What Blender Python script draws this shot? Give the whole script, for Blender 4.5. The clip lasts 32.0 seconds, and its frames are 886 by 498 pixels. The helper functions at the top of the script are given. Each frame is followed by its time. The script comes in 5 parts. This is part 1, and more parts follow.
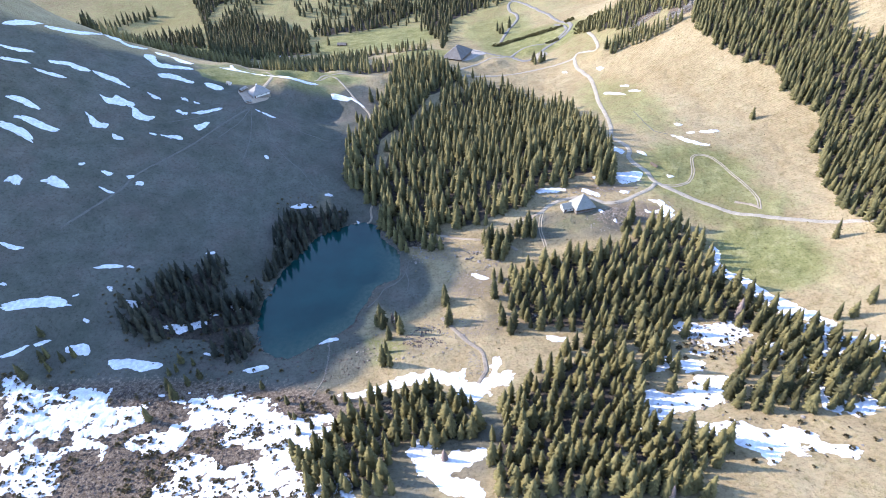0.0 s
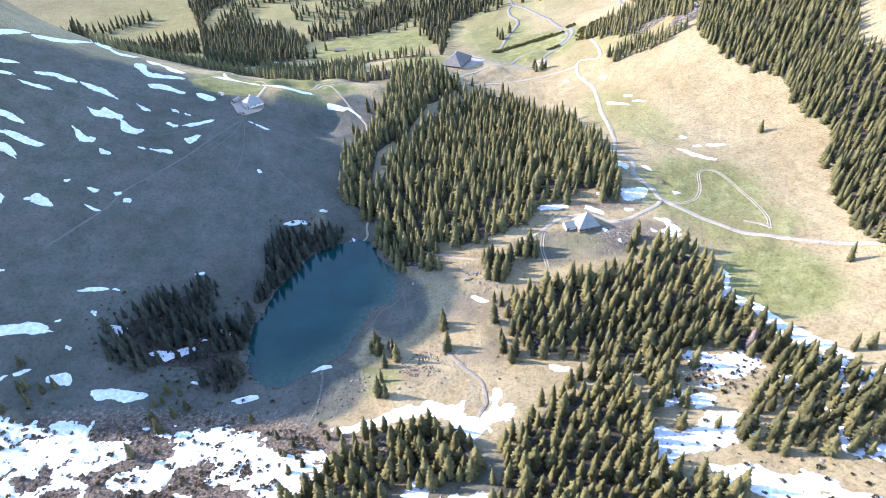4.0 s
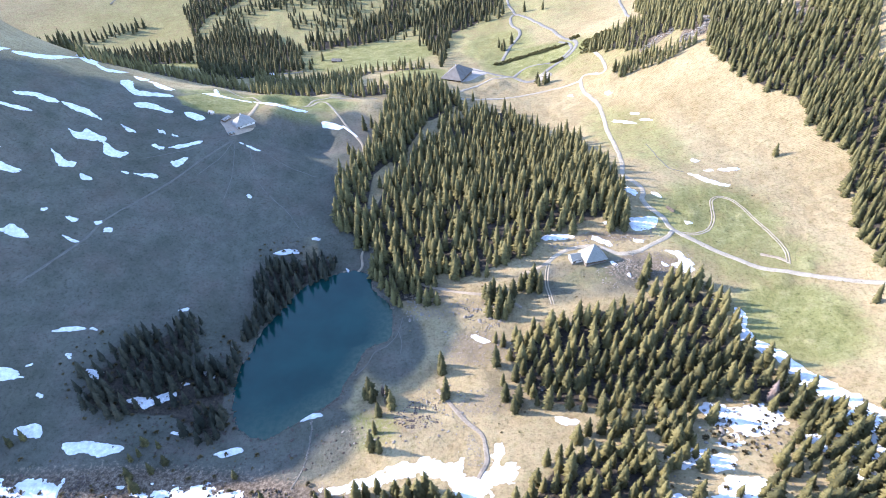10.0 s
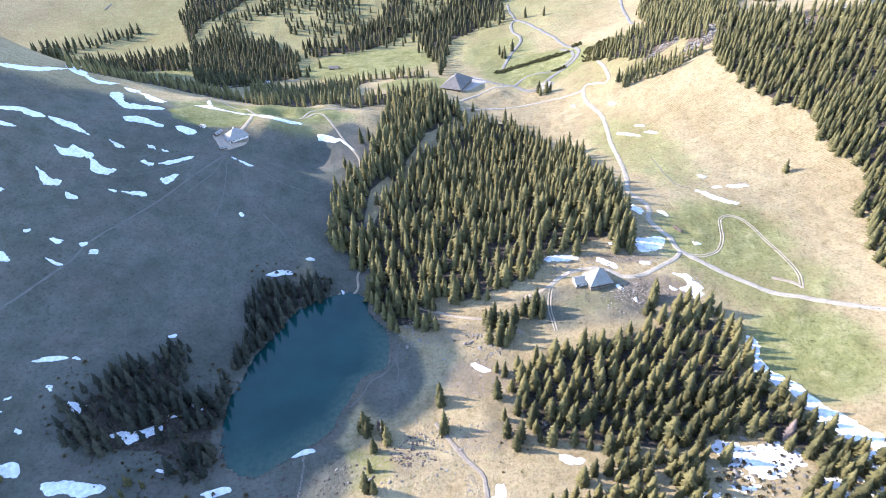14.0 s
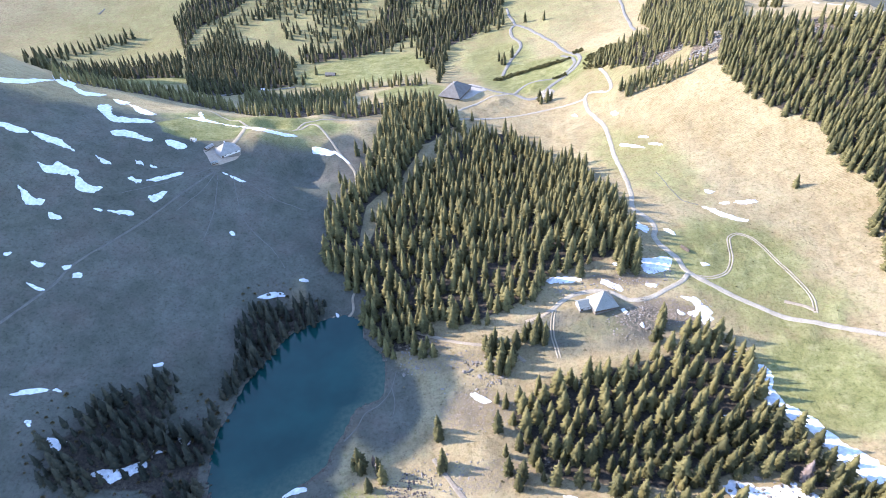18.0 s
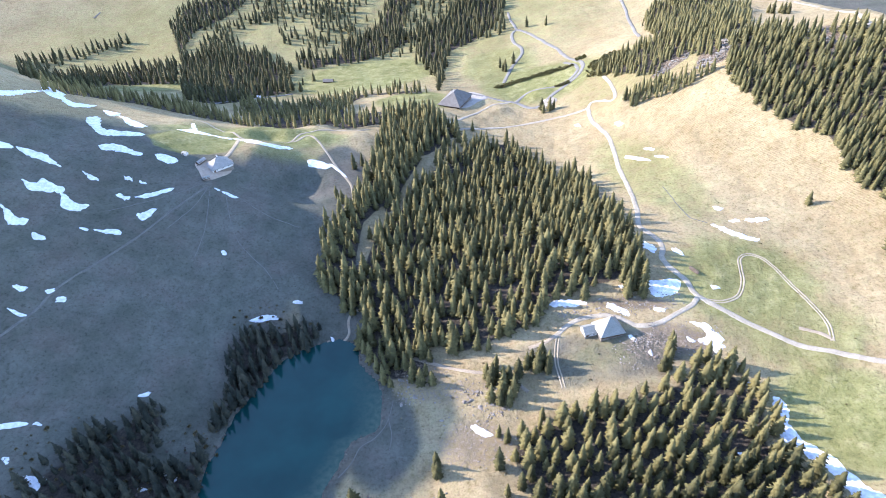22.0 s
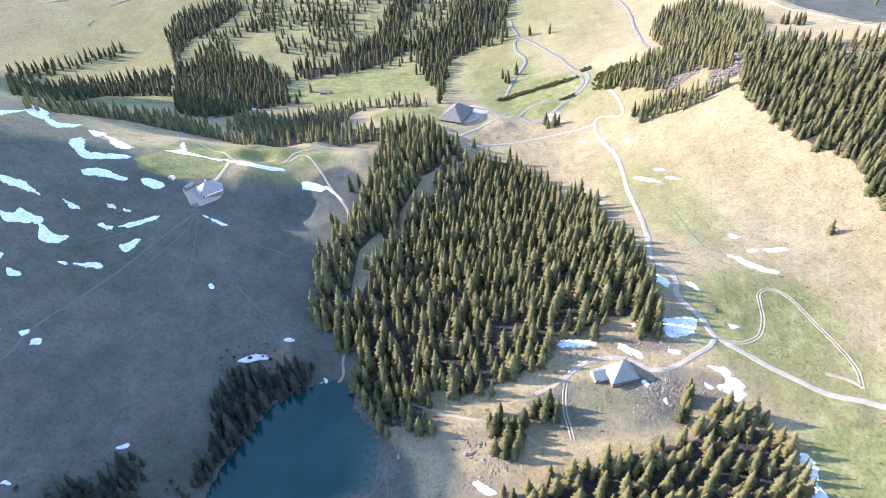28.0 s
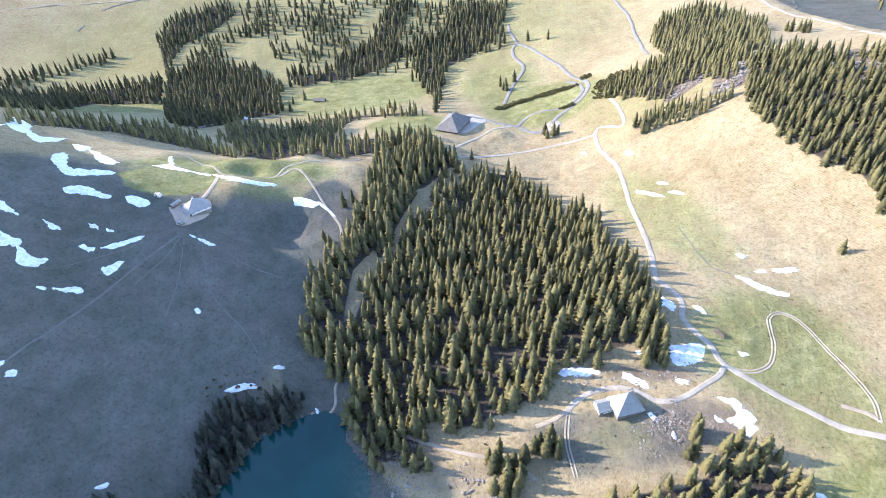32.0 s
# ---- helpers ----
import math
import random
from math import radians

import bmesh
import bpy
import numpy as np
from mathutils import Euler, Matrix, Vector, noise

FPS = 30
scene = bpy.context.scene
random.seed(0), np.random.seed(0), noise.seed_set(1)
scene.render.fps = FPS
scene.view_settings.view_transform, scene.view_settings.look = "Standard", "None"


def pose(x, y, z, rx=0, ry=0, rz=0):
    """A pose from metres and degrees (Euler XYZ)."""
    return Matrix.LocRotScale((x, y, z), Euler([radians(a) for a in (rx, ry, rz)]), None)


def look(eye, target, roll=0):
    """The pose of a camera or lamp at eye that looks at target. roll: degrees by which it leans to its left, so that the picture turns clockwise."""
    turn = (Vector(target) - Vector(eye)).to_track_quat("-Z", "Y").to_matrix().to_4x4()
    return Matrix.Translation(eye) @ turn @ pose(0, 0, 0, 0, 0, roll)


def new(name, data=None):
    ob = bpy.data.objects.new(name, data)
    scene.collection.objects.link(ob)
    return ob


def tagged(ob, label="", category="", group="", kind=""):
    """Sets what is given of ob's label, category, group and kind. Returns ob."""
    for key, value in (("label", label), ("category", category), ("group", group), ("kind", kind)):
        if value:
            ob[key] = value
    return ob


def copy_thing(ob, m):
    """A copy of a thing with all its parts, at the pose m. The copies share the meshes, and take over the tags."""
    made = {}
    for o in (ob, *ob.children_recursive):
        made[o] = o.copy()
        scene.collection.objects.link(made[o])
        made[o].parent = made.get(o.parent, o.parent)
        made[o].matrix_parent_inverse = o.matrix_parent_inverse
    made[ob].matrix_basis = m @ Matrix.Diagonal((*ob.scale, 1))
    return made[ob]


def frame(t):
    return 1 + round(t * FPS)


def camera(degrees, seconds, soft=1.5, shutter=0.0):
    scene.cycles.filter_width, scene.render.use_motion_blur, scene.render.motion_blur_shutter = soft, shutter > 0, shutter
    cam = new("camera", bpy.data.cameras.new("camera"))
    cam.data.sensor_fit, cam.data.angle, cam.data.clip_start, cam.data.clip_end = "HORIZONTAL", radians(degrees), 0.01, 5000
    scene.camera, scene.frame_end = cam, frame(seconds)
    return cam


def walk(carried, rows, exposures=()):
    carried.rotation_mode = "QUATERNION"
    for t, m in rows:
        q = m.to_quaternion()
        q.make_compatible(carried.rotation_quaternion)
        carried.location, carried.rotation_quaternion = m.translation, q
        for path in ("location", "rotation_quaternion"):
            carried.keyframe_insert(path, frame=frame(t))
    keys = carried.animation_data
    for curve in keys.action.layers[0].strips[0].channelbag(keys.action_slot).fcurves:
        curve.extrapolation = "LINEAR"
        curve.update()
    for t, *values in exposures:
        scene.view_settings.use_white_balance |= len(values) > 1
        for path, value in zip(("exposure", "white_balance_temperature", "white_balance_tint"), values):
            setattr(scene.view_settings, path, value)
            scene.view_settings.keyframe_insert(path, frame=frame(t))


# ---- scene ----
# ---------------------------------------------------------------- camera
cam = camera(73.7, 32.0, 0.75)
TINT = 19.0
EXPO, KELVIN = 2.46, 5880.0
ROWS = [
    (0, 0.00, 0.00, 259.96, 52.114, 2.254, -1.753),
    (1, 0.42, 5.07, 260.49, 52.087, 2.243, -1.757),
    (2, 0.84, 10.13, 261.01, 52.060, 2.232, -1.762),
    (3, 1.24, 15.22, 261.55, 52.041, 2.220, -1.764),
    (4, 1.61, 20.35, 262.11, 52.031, 2.208, -1.762),
    (5, 1.96, 25.51, 262.69, 52.029, 2.196, -1.757),
    (6, 2.30, 30.66, 263.24, 52.034, 2.181, -1.746),
    (7, 2.64, 35.78, 263.77, 52.048, 2.159, -1.724),
    (8, 2.96, 40.90, 264.28, 52.071, 2.134, -1.696),
    (9, 3.29, 46.01, 264.78, 52.092, 2.117, -1.674),
    (10, 3.63, 51.12, 265.25, 52.113, 2.111, -1.661),
    (11, 3.98, 56.22, 265.71, 52.134, 2.113, -1.654),
    (12, 4.35, 61.32, 266.18, 52.147, 2.120, -1.652),
    (13, 4.76, 66.41, 266.68, 52.152, 2.129, -1.655),
    (14, 5.19, 71.49, 267.18, 52.151, 2.143, -1.664),
    (15, 5.63, 76.58, 267.68, 52.143, 2.164, -1.680),
    (16, 6.09, 81.69, 268.15, 52.129, 2.198, -1.710),
    (17, 6.56, 86.81, 268.60, 52.109, 2.238, -1.748),
    (18, 7.01, 91.92, 269.06, 52.088, 2.270, -1.777),
    (19, 7.43, 97.01, 269.52, 52.067, 2.284, -1.797),
    (20, 7.84, 102.09, 269.98, 52.045, 2.288, -1.808),
    (21, 8.24, 107.18, 270.44, 52.025, 2.298, -1.794),
    (22, 8.61, 112.27, 270.90, 52.008, 2.317, -1.734),
    (23, 8.96, 117.38, 271.36, 51.993, 2.342, -1.649),
    (24, 9.31, 122.48, 271.83, 51.983, 2.371, -1.588),
    (25, 9.66, 127.60, 272.32, 51.983, 2.407, -1.570),
    (26, 10.01, 132.73, 272.81, 51.987, 2.447, -1.576),
    (27, 10.36, 137.84, 273.30, 51.986, 2.478, -1.599),
    (28, 10.72, 142.92, 273.82, 51.971, 2.494, -1.638),
    (29, 11.09, 147.98, 274.33, 51.951, 2.501, -1.694),
    (30, 11.49, 153.05, 274.75, 51.937, 2.508, -1.756),
    (31, 11.95, 158.13, 274.92, 51.942, 2.516, -1.831),
    (32, 12.43, 163.22, 274.99, 51.954, 2.523, -1.913),
]

walk(cam, [(t, pose(x, y, z, rx, ry, rz)) for t, x, y, z, rx, ry, rz in ROWS], [(0.0, EXPO - 0.28, KELVIN, TINT), (0.6, EXPO, KELVIN, TINT), (32.0, EXPO, KELVIN, TINT)])

# ---------------------------------------------------------------- sky and sun
SUN_TRAVEL, SUN_UP = -15.0, 26.0          # degrees: heading of the shadows from +x, height of the sun
world = bpy.data.worlds.new("sky")
scene.world = world
world.use_nodes = True
wn = world.node_tree.nodes
sky = wn.new("ShaderNodeTexSky")
sky.sky_type = "NISHITA"
sky.sun_disc = False
sky.sun_elevation = radians(SUN_UP)
sky.sun_rotation = radians(270.0 - SUN_TRAVEL)
sky.altitude = 1500.0
sky.air_density, sky.dust_density, sky.ozone_density = 1.0, 0.6, 1.0
world.node_tree.links.new(sky.outputs[0], wn["Background"].inputs[0])
wn["Background"].inputs[1].default_value = 0.15
sun_data = bpy.data.lights.new("sun", "SUN")
sun_data.energy, sun_data.angle, sun_data.color = 2.2, radians(0.55), (1.0, 0.905, 0.765)
sun = new("sun", sun_data)
a, e = radians(SUN_TRAVEL), radians(SUN_UP)
way = Vector((math.cos(a) * math.cos(e), math.sin(a) * math.cos(e), -math.sin(e)))
sun.matrix_world = look((-300, 500, 700), Vector((-300, 500, 700)) + way)


# ---------------------------------------------------------------- materials
def material(name, rough=0.9, spec=0.2):
    m = bpy.data.materials.new(name)
    m.use_nodes = True
    b = m.node_tree.nodes["Principled BSDF"]
    b.inputs["Roughness"].default_value = rough
    b.inputs["Specular IOR Level"].default_value = spec
    return m, m.node_tree.nodes, m.node_tree.links, b


def ramp(nodes, stops):
    r = nodes.new("ShaderNodeValToRGB")
    while len(r.color_ramp.elements) < len(stops):
        r.color_ramp.elements.new(0.5)
    for el, (at, col) in zip(r.color_ramp.elements, stops):
        el.position, el.color = at, (*col, 1.0)
    return r


def noise_tex(nodes, links, scale, detail=6.0, rough=0.6, stretch=None):
    co = nodes.new("ShaderNodeTexCoord")
    n = nodes.new("ShaderNodeTexNoise")
    n.inputs["Scale"].default_value, n.inputs["Detail"].default_value, n.inputs["Roughness"].default_value = scale, detail, rough
    if stretch:
        mp = nodes.new("ShaderNodeMapping")
        mp.inputs["Scale"].default_value = stretch
        links.new(co.outputs["Object"], mp.inputs[0])
        links.new(mp.outputs[0], n.inputs["Vector"])
    else:
        links.new(co.outputs["Object"], n.inputs["Vector"])
    return n


def mix_rgb(nodes, links, fac, c1, c2, mode="MIX"):
    m = nodes.new("ShaderNodeMix")
    m.data_type, m.blend_type = "RGBA", mode
    for sock, val in ((m.inputs[0], fac), (m.inputs[6], c1), (m.inputs[7], c2)):
        if isinstance(val, (int, float)):
            sock.default_value = val
        elif isinstance(val, tuple):
            sock.default_value = (*val, 1.0)
        else:
            links.new(val, sock)
    return m.outputs[2]


def bump(nodes, links, b, height, strength, dist):
    n = nodes.new("ShaderNodeBump")
    n.inputs["Strength"].default_value, n.inputs["Distance"].default_value = strength, dist
    links.new(height, n.inputs["Height"])
    links.new(n.outputs[0], b.inputs["Normal"])


def two_tone(name, stops, scale, fine, rough=0.9, spec=0.2, strength=0.4, dist=0.1):
    """A surface with broad patches (scale) and grain (fine)."""
    m, n, l, b = material(name, rough, spec)
    broad, grain = noise_tex(n, l, scale, 5), noise_tex(n, l, fine, 4)
    r = ramp(n, stops)
    l.new(broad.outputs[0], r.inputs[0])
    g = ramp(n, [(0.3, (0.72, 0.72, 0.72)), (0.7, (1.15, 1.15, 1.15))])
    l.new(grain.outputs[0], g.inputs[0])
    l.new(mix_rgb(n, l, 1.0, r.outputs[0], g.outputs[0], "MULTIPLY"), b.inputs["Base Color"])
    bump(n, l, b, grain.outputs[0], strength, dist)
    return m


def ground_material():
    m, n, l, b = material("alpine_turf", 0.95, 0.1)
    zone = n.new("ShaderNodeAttribute")
    zone.attribute_name = "zone"
    split = n.new("ShaderNodeSeparateColor")
    l.new(zone.outputs["Color"], split.inputs[0])
    broad = noise_tex(n, l, 0.016, 8, 0.65)
    mid = noise_tex(n, l, 0.085, 9, 0.72)
    fine = noise_tex(n, l, 0.55, 8, 0.75)
    clump = noise_tex(n, l, 0.28, 7, 0.78)
    patch = noise_tex(n, l, 0.034, 6, 0.7)
    dry = ramp(n, [(0.30, (0.250, 0.188, 0.104)), (0.44, (0.308, 0.240, 0.142)), (0.58, (0.350, 0.279, 0.170)), (0.72, (0.392, 0.320, 0.203))])
    l.new(mid.outputs[0], dry.inputs[0])
    green = ramp(n, [(0.3, (0.130, 0.135, 0.047)), (0.52, (0.210, 0.204, 0.088)), (0.72, (0.315, 0.285, 0.150))])
    l.new(mid.outputs[0], green.inputs[0])
    heath = ramp(n, [(0.3, (0.078, 0.074, 0.062)), (0.5, (0.118, 0.114, 0.095)), (0.7, (0.165, 0.156, 0.128))])
    l.new(mid.outputs[0], heath.inputs[0])
    rock = ramp(n, [(0.36, (0.070, 0.053, 0.040)), (0.5, (0.145, 0.112, 0.083)), (0.66, (0.265, 0.220, 0.170))])
    l.new(fine.outputs[0], rock.inputs[0])

    def gate(sock, tex, lo, hi):
        add = n.new("ShaderNodeMath")
        add.operation = "ADD"
        l.new(sock, add.inputs[0])
        l.new(tex, add.inputs[1])
        mr = n.new("ShaderNodeMapRange")
        mr.interpolation_type = "SMOOTHSTEP"
        mr.inputs["From Min"].default_value, mr.inputs["From Max"].default_value = lo, hi
        l.new(add.outputs[0], mr.inputs["Value"])
        return mr.outputs[0]

    c = mix_rgb(n, l, gate(split.outputs[0], mid.outputs[0], 0.62, 1.12), dry.outputs[0], green.outputs[0])
    # cattle treads: narrow steps that follow the contours of the steeper pasture
    geo = n.new("ShaderNodeNewGeometry")
    place, facing = n.new("ShaderNodeSeparateXYZ"), n.new("ShaderNodeSeparateXYZ")
    l.new(geo.outputs["Position"], place.inputs[0])
    l.new(geo.outputs["True Normal"], facing.inputs[0])

    def sums(kind, one, two):
        k = n.new("ShaderNodeMath")
        k.operation = kind
        for sock, val in ((k.inputs[0], one), (k.inputs[1], two)):
            if isinstance(val, float):
                sock.default_value = val
            else:
                l.new(val, sock)
        return k.outputs[0]

    swing = sums("ADD", sums("MULTIPLY", place.outputs[2], 8.5), sums("MULTIPLY", clump.outputs[0], 11.0))
    wave = sums("SINE", swing, 0.0)
    steep = n.new("ShaderNodeMapRange")
    steep.interpolation_type = "SMOOTHSTEP"
    steep.inputs["From Min"].default_value, steep.inputs["From Max"].default_value = 0.975, 0.90
    l.new(facing.outputs[2], steep.inputs["Value"])
    worn = n.new("ShaderNodeMapRange")
    worn.interpolation_type = "SMOOTHSTEP"
    worn.inputs["From Min"].default_value, worn.inputs["From Max"].default_value = 0.36, 0.60
    l.new(patch.outputs[0], worn.inputs["Value"])
    lines = ramp(n, [(0.0, (0.84, 0.81, 0.75)), (0.45, (1.0, 1.0, 1.0)), (1.0, (1.05, 1.05, 1.04))])
    l.new(sums("ADD", sums("MULTIPLY", wave, 0.5), 0.5), lines.inputs[0])
    c = mix_rgb(n, l, sums("MULTIPLY", steep.outputs[0], worn.outputs[0]), c, mix_rgb(n, l, 1.0, c, lines.outputs[0], "MULTIPLY"))
    tussock = ramp(n, [(0.36, (0.74, 0.76, 0.62)), (0.47, (0.97, 0.98, 0.94)), (0.60, (1.06, 1.04, 1.02)), (0.68, (1.14, 1.08, 1.02))])
    l.new(clump.outputs[0], tussock.inputs[0])
    c = mix_rgb(n, l, 1.0, c, tussock.outputs[0], "MULTIPLY")
    moss = ramp(n, [(0.34, (0.066, 0.078, 0.052)), (0.50, (0.100, 0.104, 0.080)), (0.62, (0.135, 0.118, 0.096))])
    l.new(patch.outputs[0], moss.inputs[0])
    # dark turf tone, for real heath and for painted shade alike
    heath_shade = mix_rgb(n, l, 0.5, heath.outputs[0], moss.outputs[0])
    c = mix_rgb(n, l, gate(split.outputs[2], broad.outputs[0], 0.72, 1.12), c, heath_shade)
    # fallen needles, made very dark to stand in for shade between the trees
    litter_shade = n.new("ShaderNodeAttribute")
    litter_shade.attribute_name = "litter_shade"
    needles = ramp(n, [(0.3, (0.038, 0.032, 0.027)), (0.5, (0.062, 0.052, 0.042)), (0.7, (0.105, 0.088, 0.066))])
    l.new(fine.outputs[0], needles.inputs[0])
    c = mix_rgb(n, l, gate(litter_shade.outputs["Fac"], mid.outputs[0], 0.75, 1.05), c, needles.outputs[0])
    c = mix_rgb(n, l, gate(split.outputs[1], fine.outputs[0], 0.85, 1.05), c, rock.outputs[0])
    stain = ramp(n, [(0.36, (0.86, 0.84, 0.80)), (0.6, (1.05, 1.05, 1.04))])
    l.new(broad.outputs[0], stain.inputs[0])
    c = mix_rgb(n, l, 1.0, c, stain.outputs[0], "MULTIPLY")
    g = ramp(n, [(0.34, (0.60, 0.57, 0.53)), (0.46, (0.95, 0.95, 0.94)), (0.68, (1.16, 1.15, 1.12))])
    l.new(fine.outputs[0], g.inputs[0])
    l.new(mix_rgb(n, l, 1.0, c, g.outputs[0], "MULTIPLY"), b.inputs["Base Color"])
    relief = n.new("ShaderNodeMath")
    relief.operation = "MULTIPLY_ADD"
    l.new(mid.outputs[0], relief.inputs[0])
    relief.inputs[1].default_value = 2.6
    l.new(fine.outputs[0], relief.inputs[2])
    bump(n, l, b, relief.outputs[0], 0.6, 1.0)
    return m


def foliage(name, dark, mid, light):
    m, n, l, b = material(name, 0.75, 0.15)
    info = n.new("ShaderNodeObjectInfo")
    geo = n.new("ShaderNodeNewGeometry")
    stand = noise_tex(n, l, 0.16, 2)
    add = n.new("ShaderNodeMath")
    add.operation = "MULTIPLY_ADD"
    l.new(geo.outputs["Random Per Island"], add.inputs[0])
    add.inputs[1].default_value = 0.55
    l.new(info.outputs["Random"], add.inputs[2])
    half = n.new("ShaderNodeMath")
    half.operation = "MULTIPLY_ADD"
    l.new(add.outputs[0], half.inputs[0])
    half.inputs[1].default_value = 0.42
    l.new(stand.outputs[0], half.inputs[2])
    r = ramp(n, [(0.35, dark), (0.75, mid), (1.0, light)])
    l.new(half.outputs[0], r.inputs[0])
    l.new(r.outputs[0], b.inputs["Base Color"])
    return m


TURF = ground_material()
NEEDLES = foliage("spruce_needles", (0.034, 0.034, 0.017), (0.088, 0.081, 0.033), (0.165, 0.143, 0.057))
# darker copy of the spruce needles, for trees on the shaded lake bank
SHADED_NEEDLES = foliage("shaded_spruce_needles", (0.018, 0.022, 0.017), (0.040, 0.043, 0.030), (0.072, 0.068, 0.043))
DEAD_NEEDLES = foliage("dead_needles", (0.13, 0.095, 0.078), (0.20, 0.15, 0.125), (0.26, 0.20, 0.17))
BARK = two_tone("bark", [(0.3, (0.10, 0.075, 0.055)), (0.7, (0.19, 0.15, 0.115))], 0.8, 6.0)
SNOW = two_tone("old_snow", [(0.3, (0.66, 0.655, 0.65)), (0.55, (0.76, 0.755, 0.75)), (0.75, (0.60, 0.58, 0.555))], 0.11, 0.45, 0.6, 0.25, 0.75, 0.7)
STREAM = two_tone("stream_gravel", [(0.3, (0.20, 0.165, 0.125)), (0.7, (0.31, 0.265, 0.205))], 0.3, 2.0, 0.95, 0.05)
GRAVEL = two_tone("pale_gravel", [(0.3, (0.29, 0.25, 0.185)), (0.6, (0.37, 0.325, 0.25)), (0.8, (0.44, 0.39, 0.30))], 0.25, 2.5, 0.95, 0.1)
RUT = two_tone("worn_wheel_rut", [(0.3, (0.29, 0.24, 0.165)), (0.7, (0.38, 0.32, 0.23))], 0.3, 2.5, 0.95, 0.1)
PATH = two_tone("faint_path", [(0.3, (0.130, 0.120, 0.100)), (0.7, (0.180, 0.168, 0.142))], 0.2, 2.0, 0.95, 0.1)
TRAIL = two_tone("trodden_earth", [(0.3, (0.28, 0.22, 0.15)), (0.7, (0.40, 0.33, 0.24))], 0.2, 2.0, 0.95, 0.1)
ASPHALT = two_tone("worn_asphalt", [(0.3, (0.185, 0.172, 0.148)), (0.7, (0.255, 0.238, 0.208))], 0.2, 3.0, 0.95, 0.05)
STONE = two_tone("limestone", [(0.3, (0.15, 0.122, 0.094)), (0.5, (0.24, 0.205, 0.165)), (0.75, (0.36, 0.322, 0.272))], 0.25, 1.6, 0.9, 0.2, 0.7, 0.3)
CRAG = two_tone("pale_crag", [(0.3, (0.16, 0.140, 0.112)), (0.5, (0.24, 0.214, 0.176)), (0.75, (0.34, 0.308, 0.258))], 0.12, 0.8, 0.95, 0.1, 0.8, 0.6)
DARK_STONE = two_tone("weathered_rubble", [(0.3, (0.062, 0.048, 0.040)), (0.55, (0.115, 0.089, 0.073)), (0.8, (0.19, 0.152, 0.126))], 0.3, 1.6, 0.95, 0.15, 0.7, 0.3)
SHRUB = foliage("dwarf_shrub", (0.060, 0.046, 0.024), (0.115, 0.090, 0.042), (0.18, 0.14, 0.07))


def water_material():
    m, n, l, b = material("lake_water", 0.06, 0.5)
    broad = noise_tex(n, l, 0.03, 3)
    r = ramp(n, [(0.35, (0.005, 0.032, 0.030)), (0.65, (0.008, 0.046, 0.041))])
    l.new(broad.outputs[0], r.inputs[0])
    shoal = n.new("ShaderNodeAttribute")
    shoal.attribute_name = "shoal"
    bed = noise_tex(n, l, 0.35, 5)
    stones = ramp(n, [(0.35, (0.030, 0.062, 0.046)), (0.65, (0.066, 0.092, 0.064))])
    l.new(bed.outputs[0], stones.inputs[0])
    l.new(mix_rgb(n, l, shoal.outputs["Fac"], r.outputs[0], stones.outputs[0]), b.inputs["Base Color"])
    b.inputs["IOR"].default_value = 1.33
    ripple = noise_tex(n, l, 1.4, 4, 0.6, (1.0, 0.45, 1.0))
    bump(n, l, b, ripple.outputs[0], 0.10, 0.05)
    return m


WATER = water_material()

# ---------------------------------------------------------------- the lie of the land
BASE = [66.42, 10.27, 12.85]
SWELLS = [[7.4, -47.5, -5.5, -15.9, 0.6], [-40.2, 8.2, -15.2, -0.2, -4.9], [-18.3, -38.8, -18.3, 9.7, -20.8], [-14.1, -26.1, -25.4, -34.3, 14.4], [-10.4, -35.0, 5.7, -30.2, -38.6], [-15.8, -15.4, -37.5, -18.2, 32.6], [28.0, 3.7, -24.2, 36.3, -21.5]]
FAR_SWELLS = [[-110.9, -40.8], [-68.5, -61.4], [-82.5, -48.2], [-31.9, -37.2], [49.9, -2.9]]
HILLS = [(-500, 480, 200, 142.9), (-650, 250, 260, 22.8), (650, 400, 260, 121.6), (-200, -50, 220, -1.9), (250, -50, 220, 9.6), (600, 100, 250, -36.9), (-700, 700, 260, 87.2)]


def lattice(ix, iy, seed):
    h = np.sin(ix * 127.1 + iy * 311.7 + seed * 74.7) * 43758.5453
    return h - np.floor(h)


def vnoise(x, y, size, seed=0, octaves=3):
    """Smooth noise from -1 to 1 with lumps about size metres wide."""
    total, amp, norm = 0.0, 1.0, 0.0
    for k in range(octaves):
        c, sn = math.cos(1.1 * k), math.sin(1.1 * k)
        u, v = (np.asarray(x) * c - np.asarray(y) * sn) / size, (np.asarray(x) * sn + np.asarray(y) * c) / size
        iu, iv = np.floor(u), np.floor(v)
        fu, fv = u - iu, v - iv
        fu, fv = fu * fu * (3 - 2 * fu), fv * fv * (3 - 2 * fv)
        s = seed + 13 * k
        low = lattice(iu, iv, s) * (1 - fu) + lattice(iu + 1, iv, s) * fu
        high = lattice(iu, iv + 1, s) * (1 - fu) + lattice(iu + 1, iv + 1, s) * fu
        total = total + amp * ((low * (1 - fv) + high * fv) * 2 - 1)
        norm, amp, size = norm + amp, amp * 0.5, size * 0.47
    return total / norm


def step(a, b, v):
    k = np.clip((v - a) / (b - a), 0, 1)
    return k * k * (3 - 2 * k)


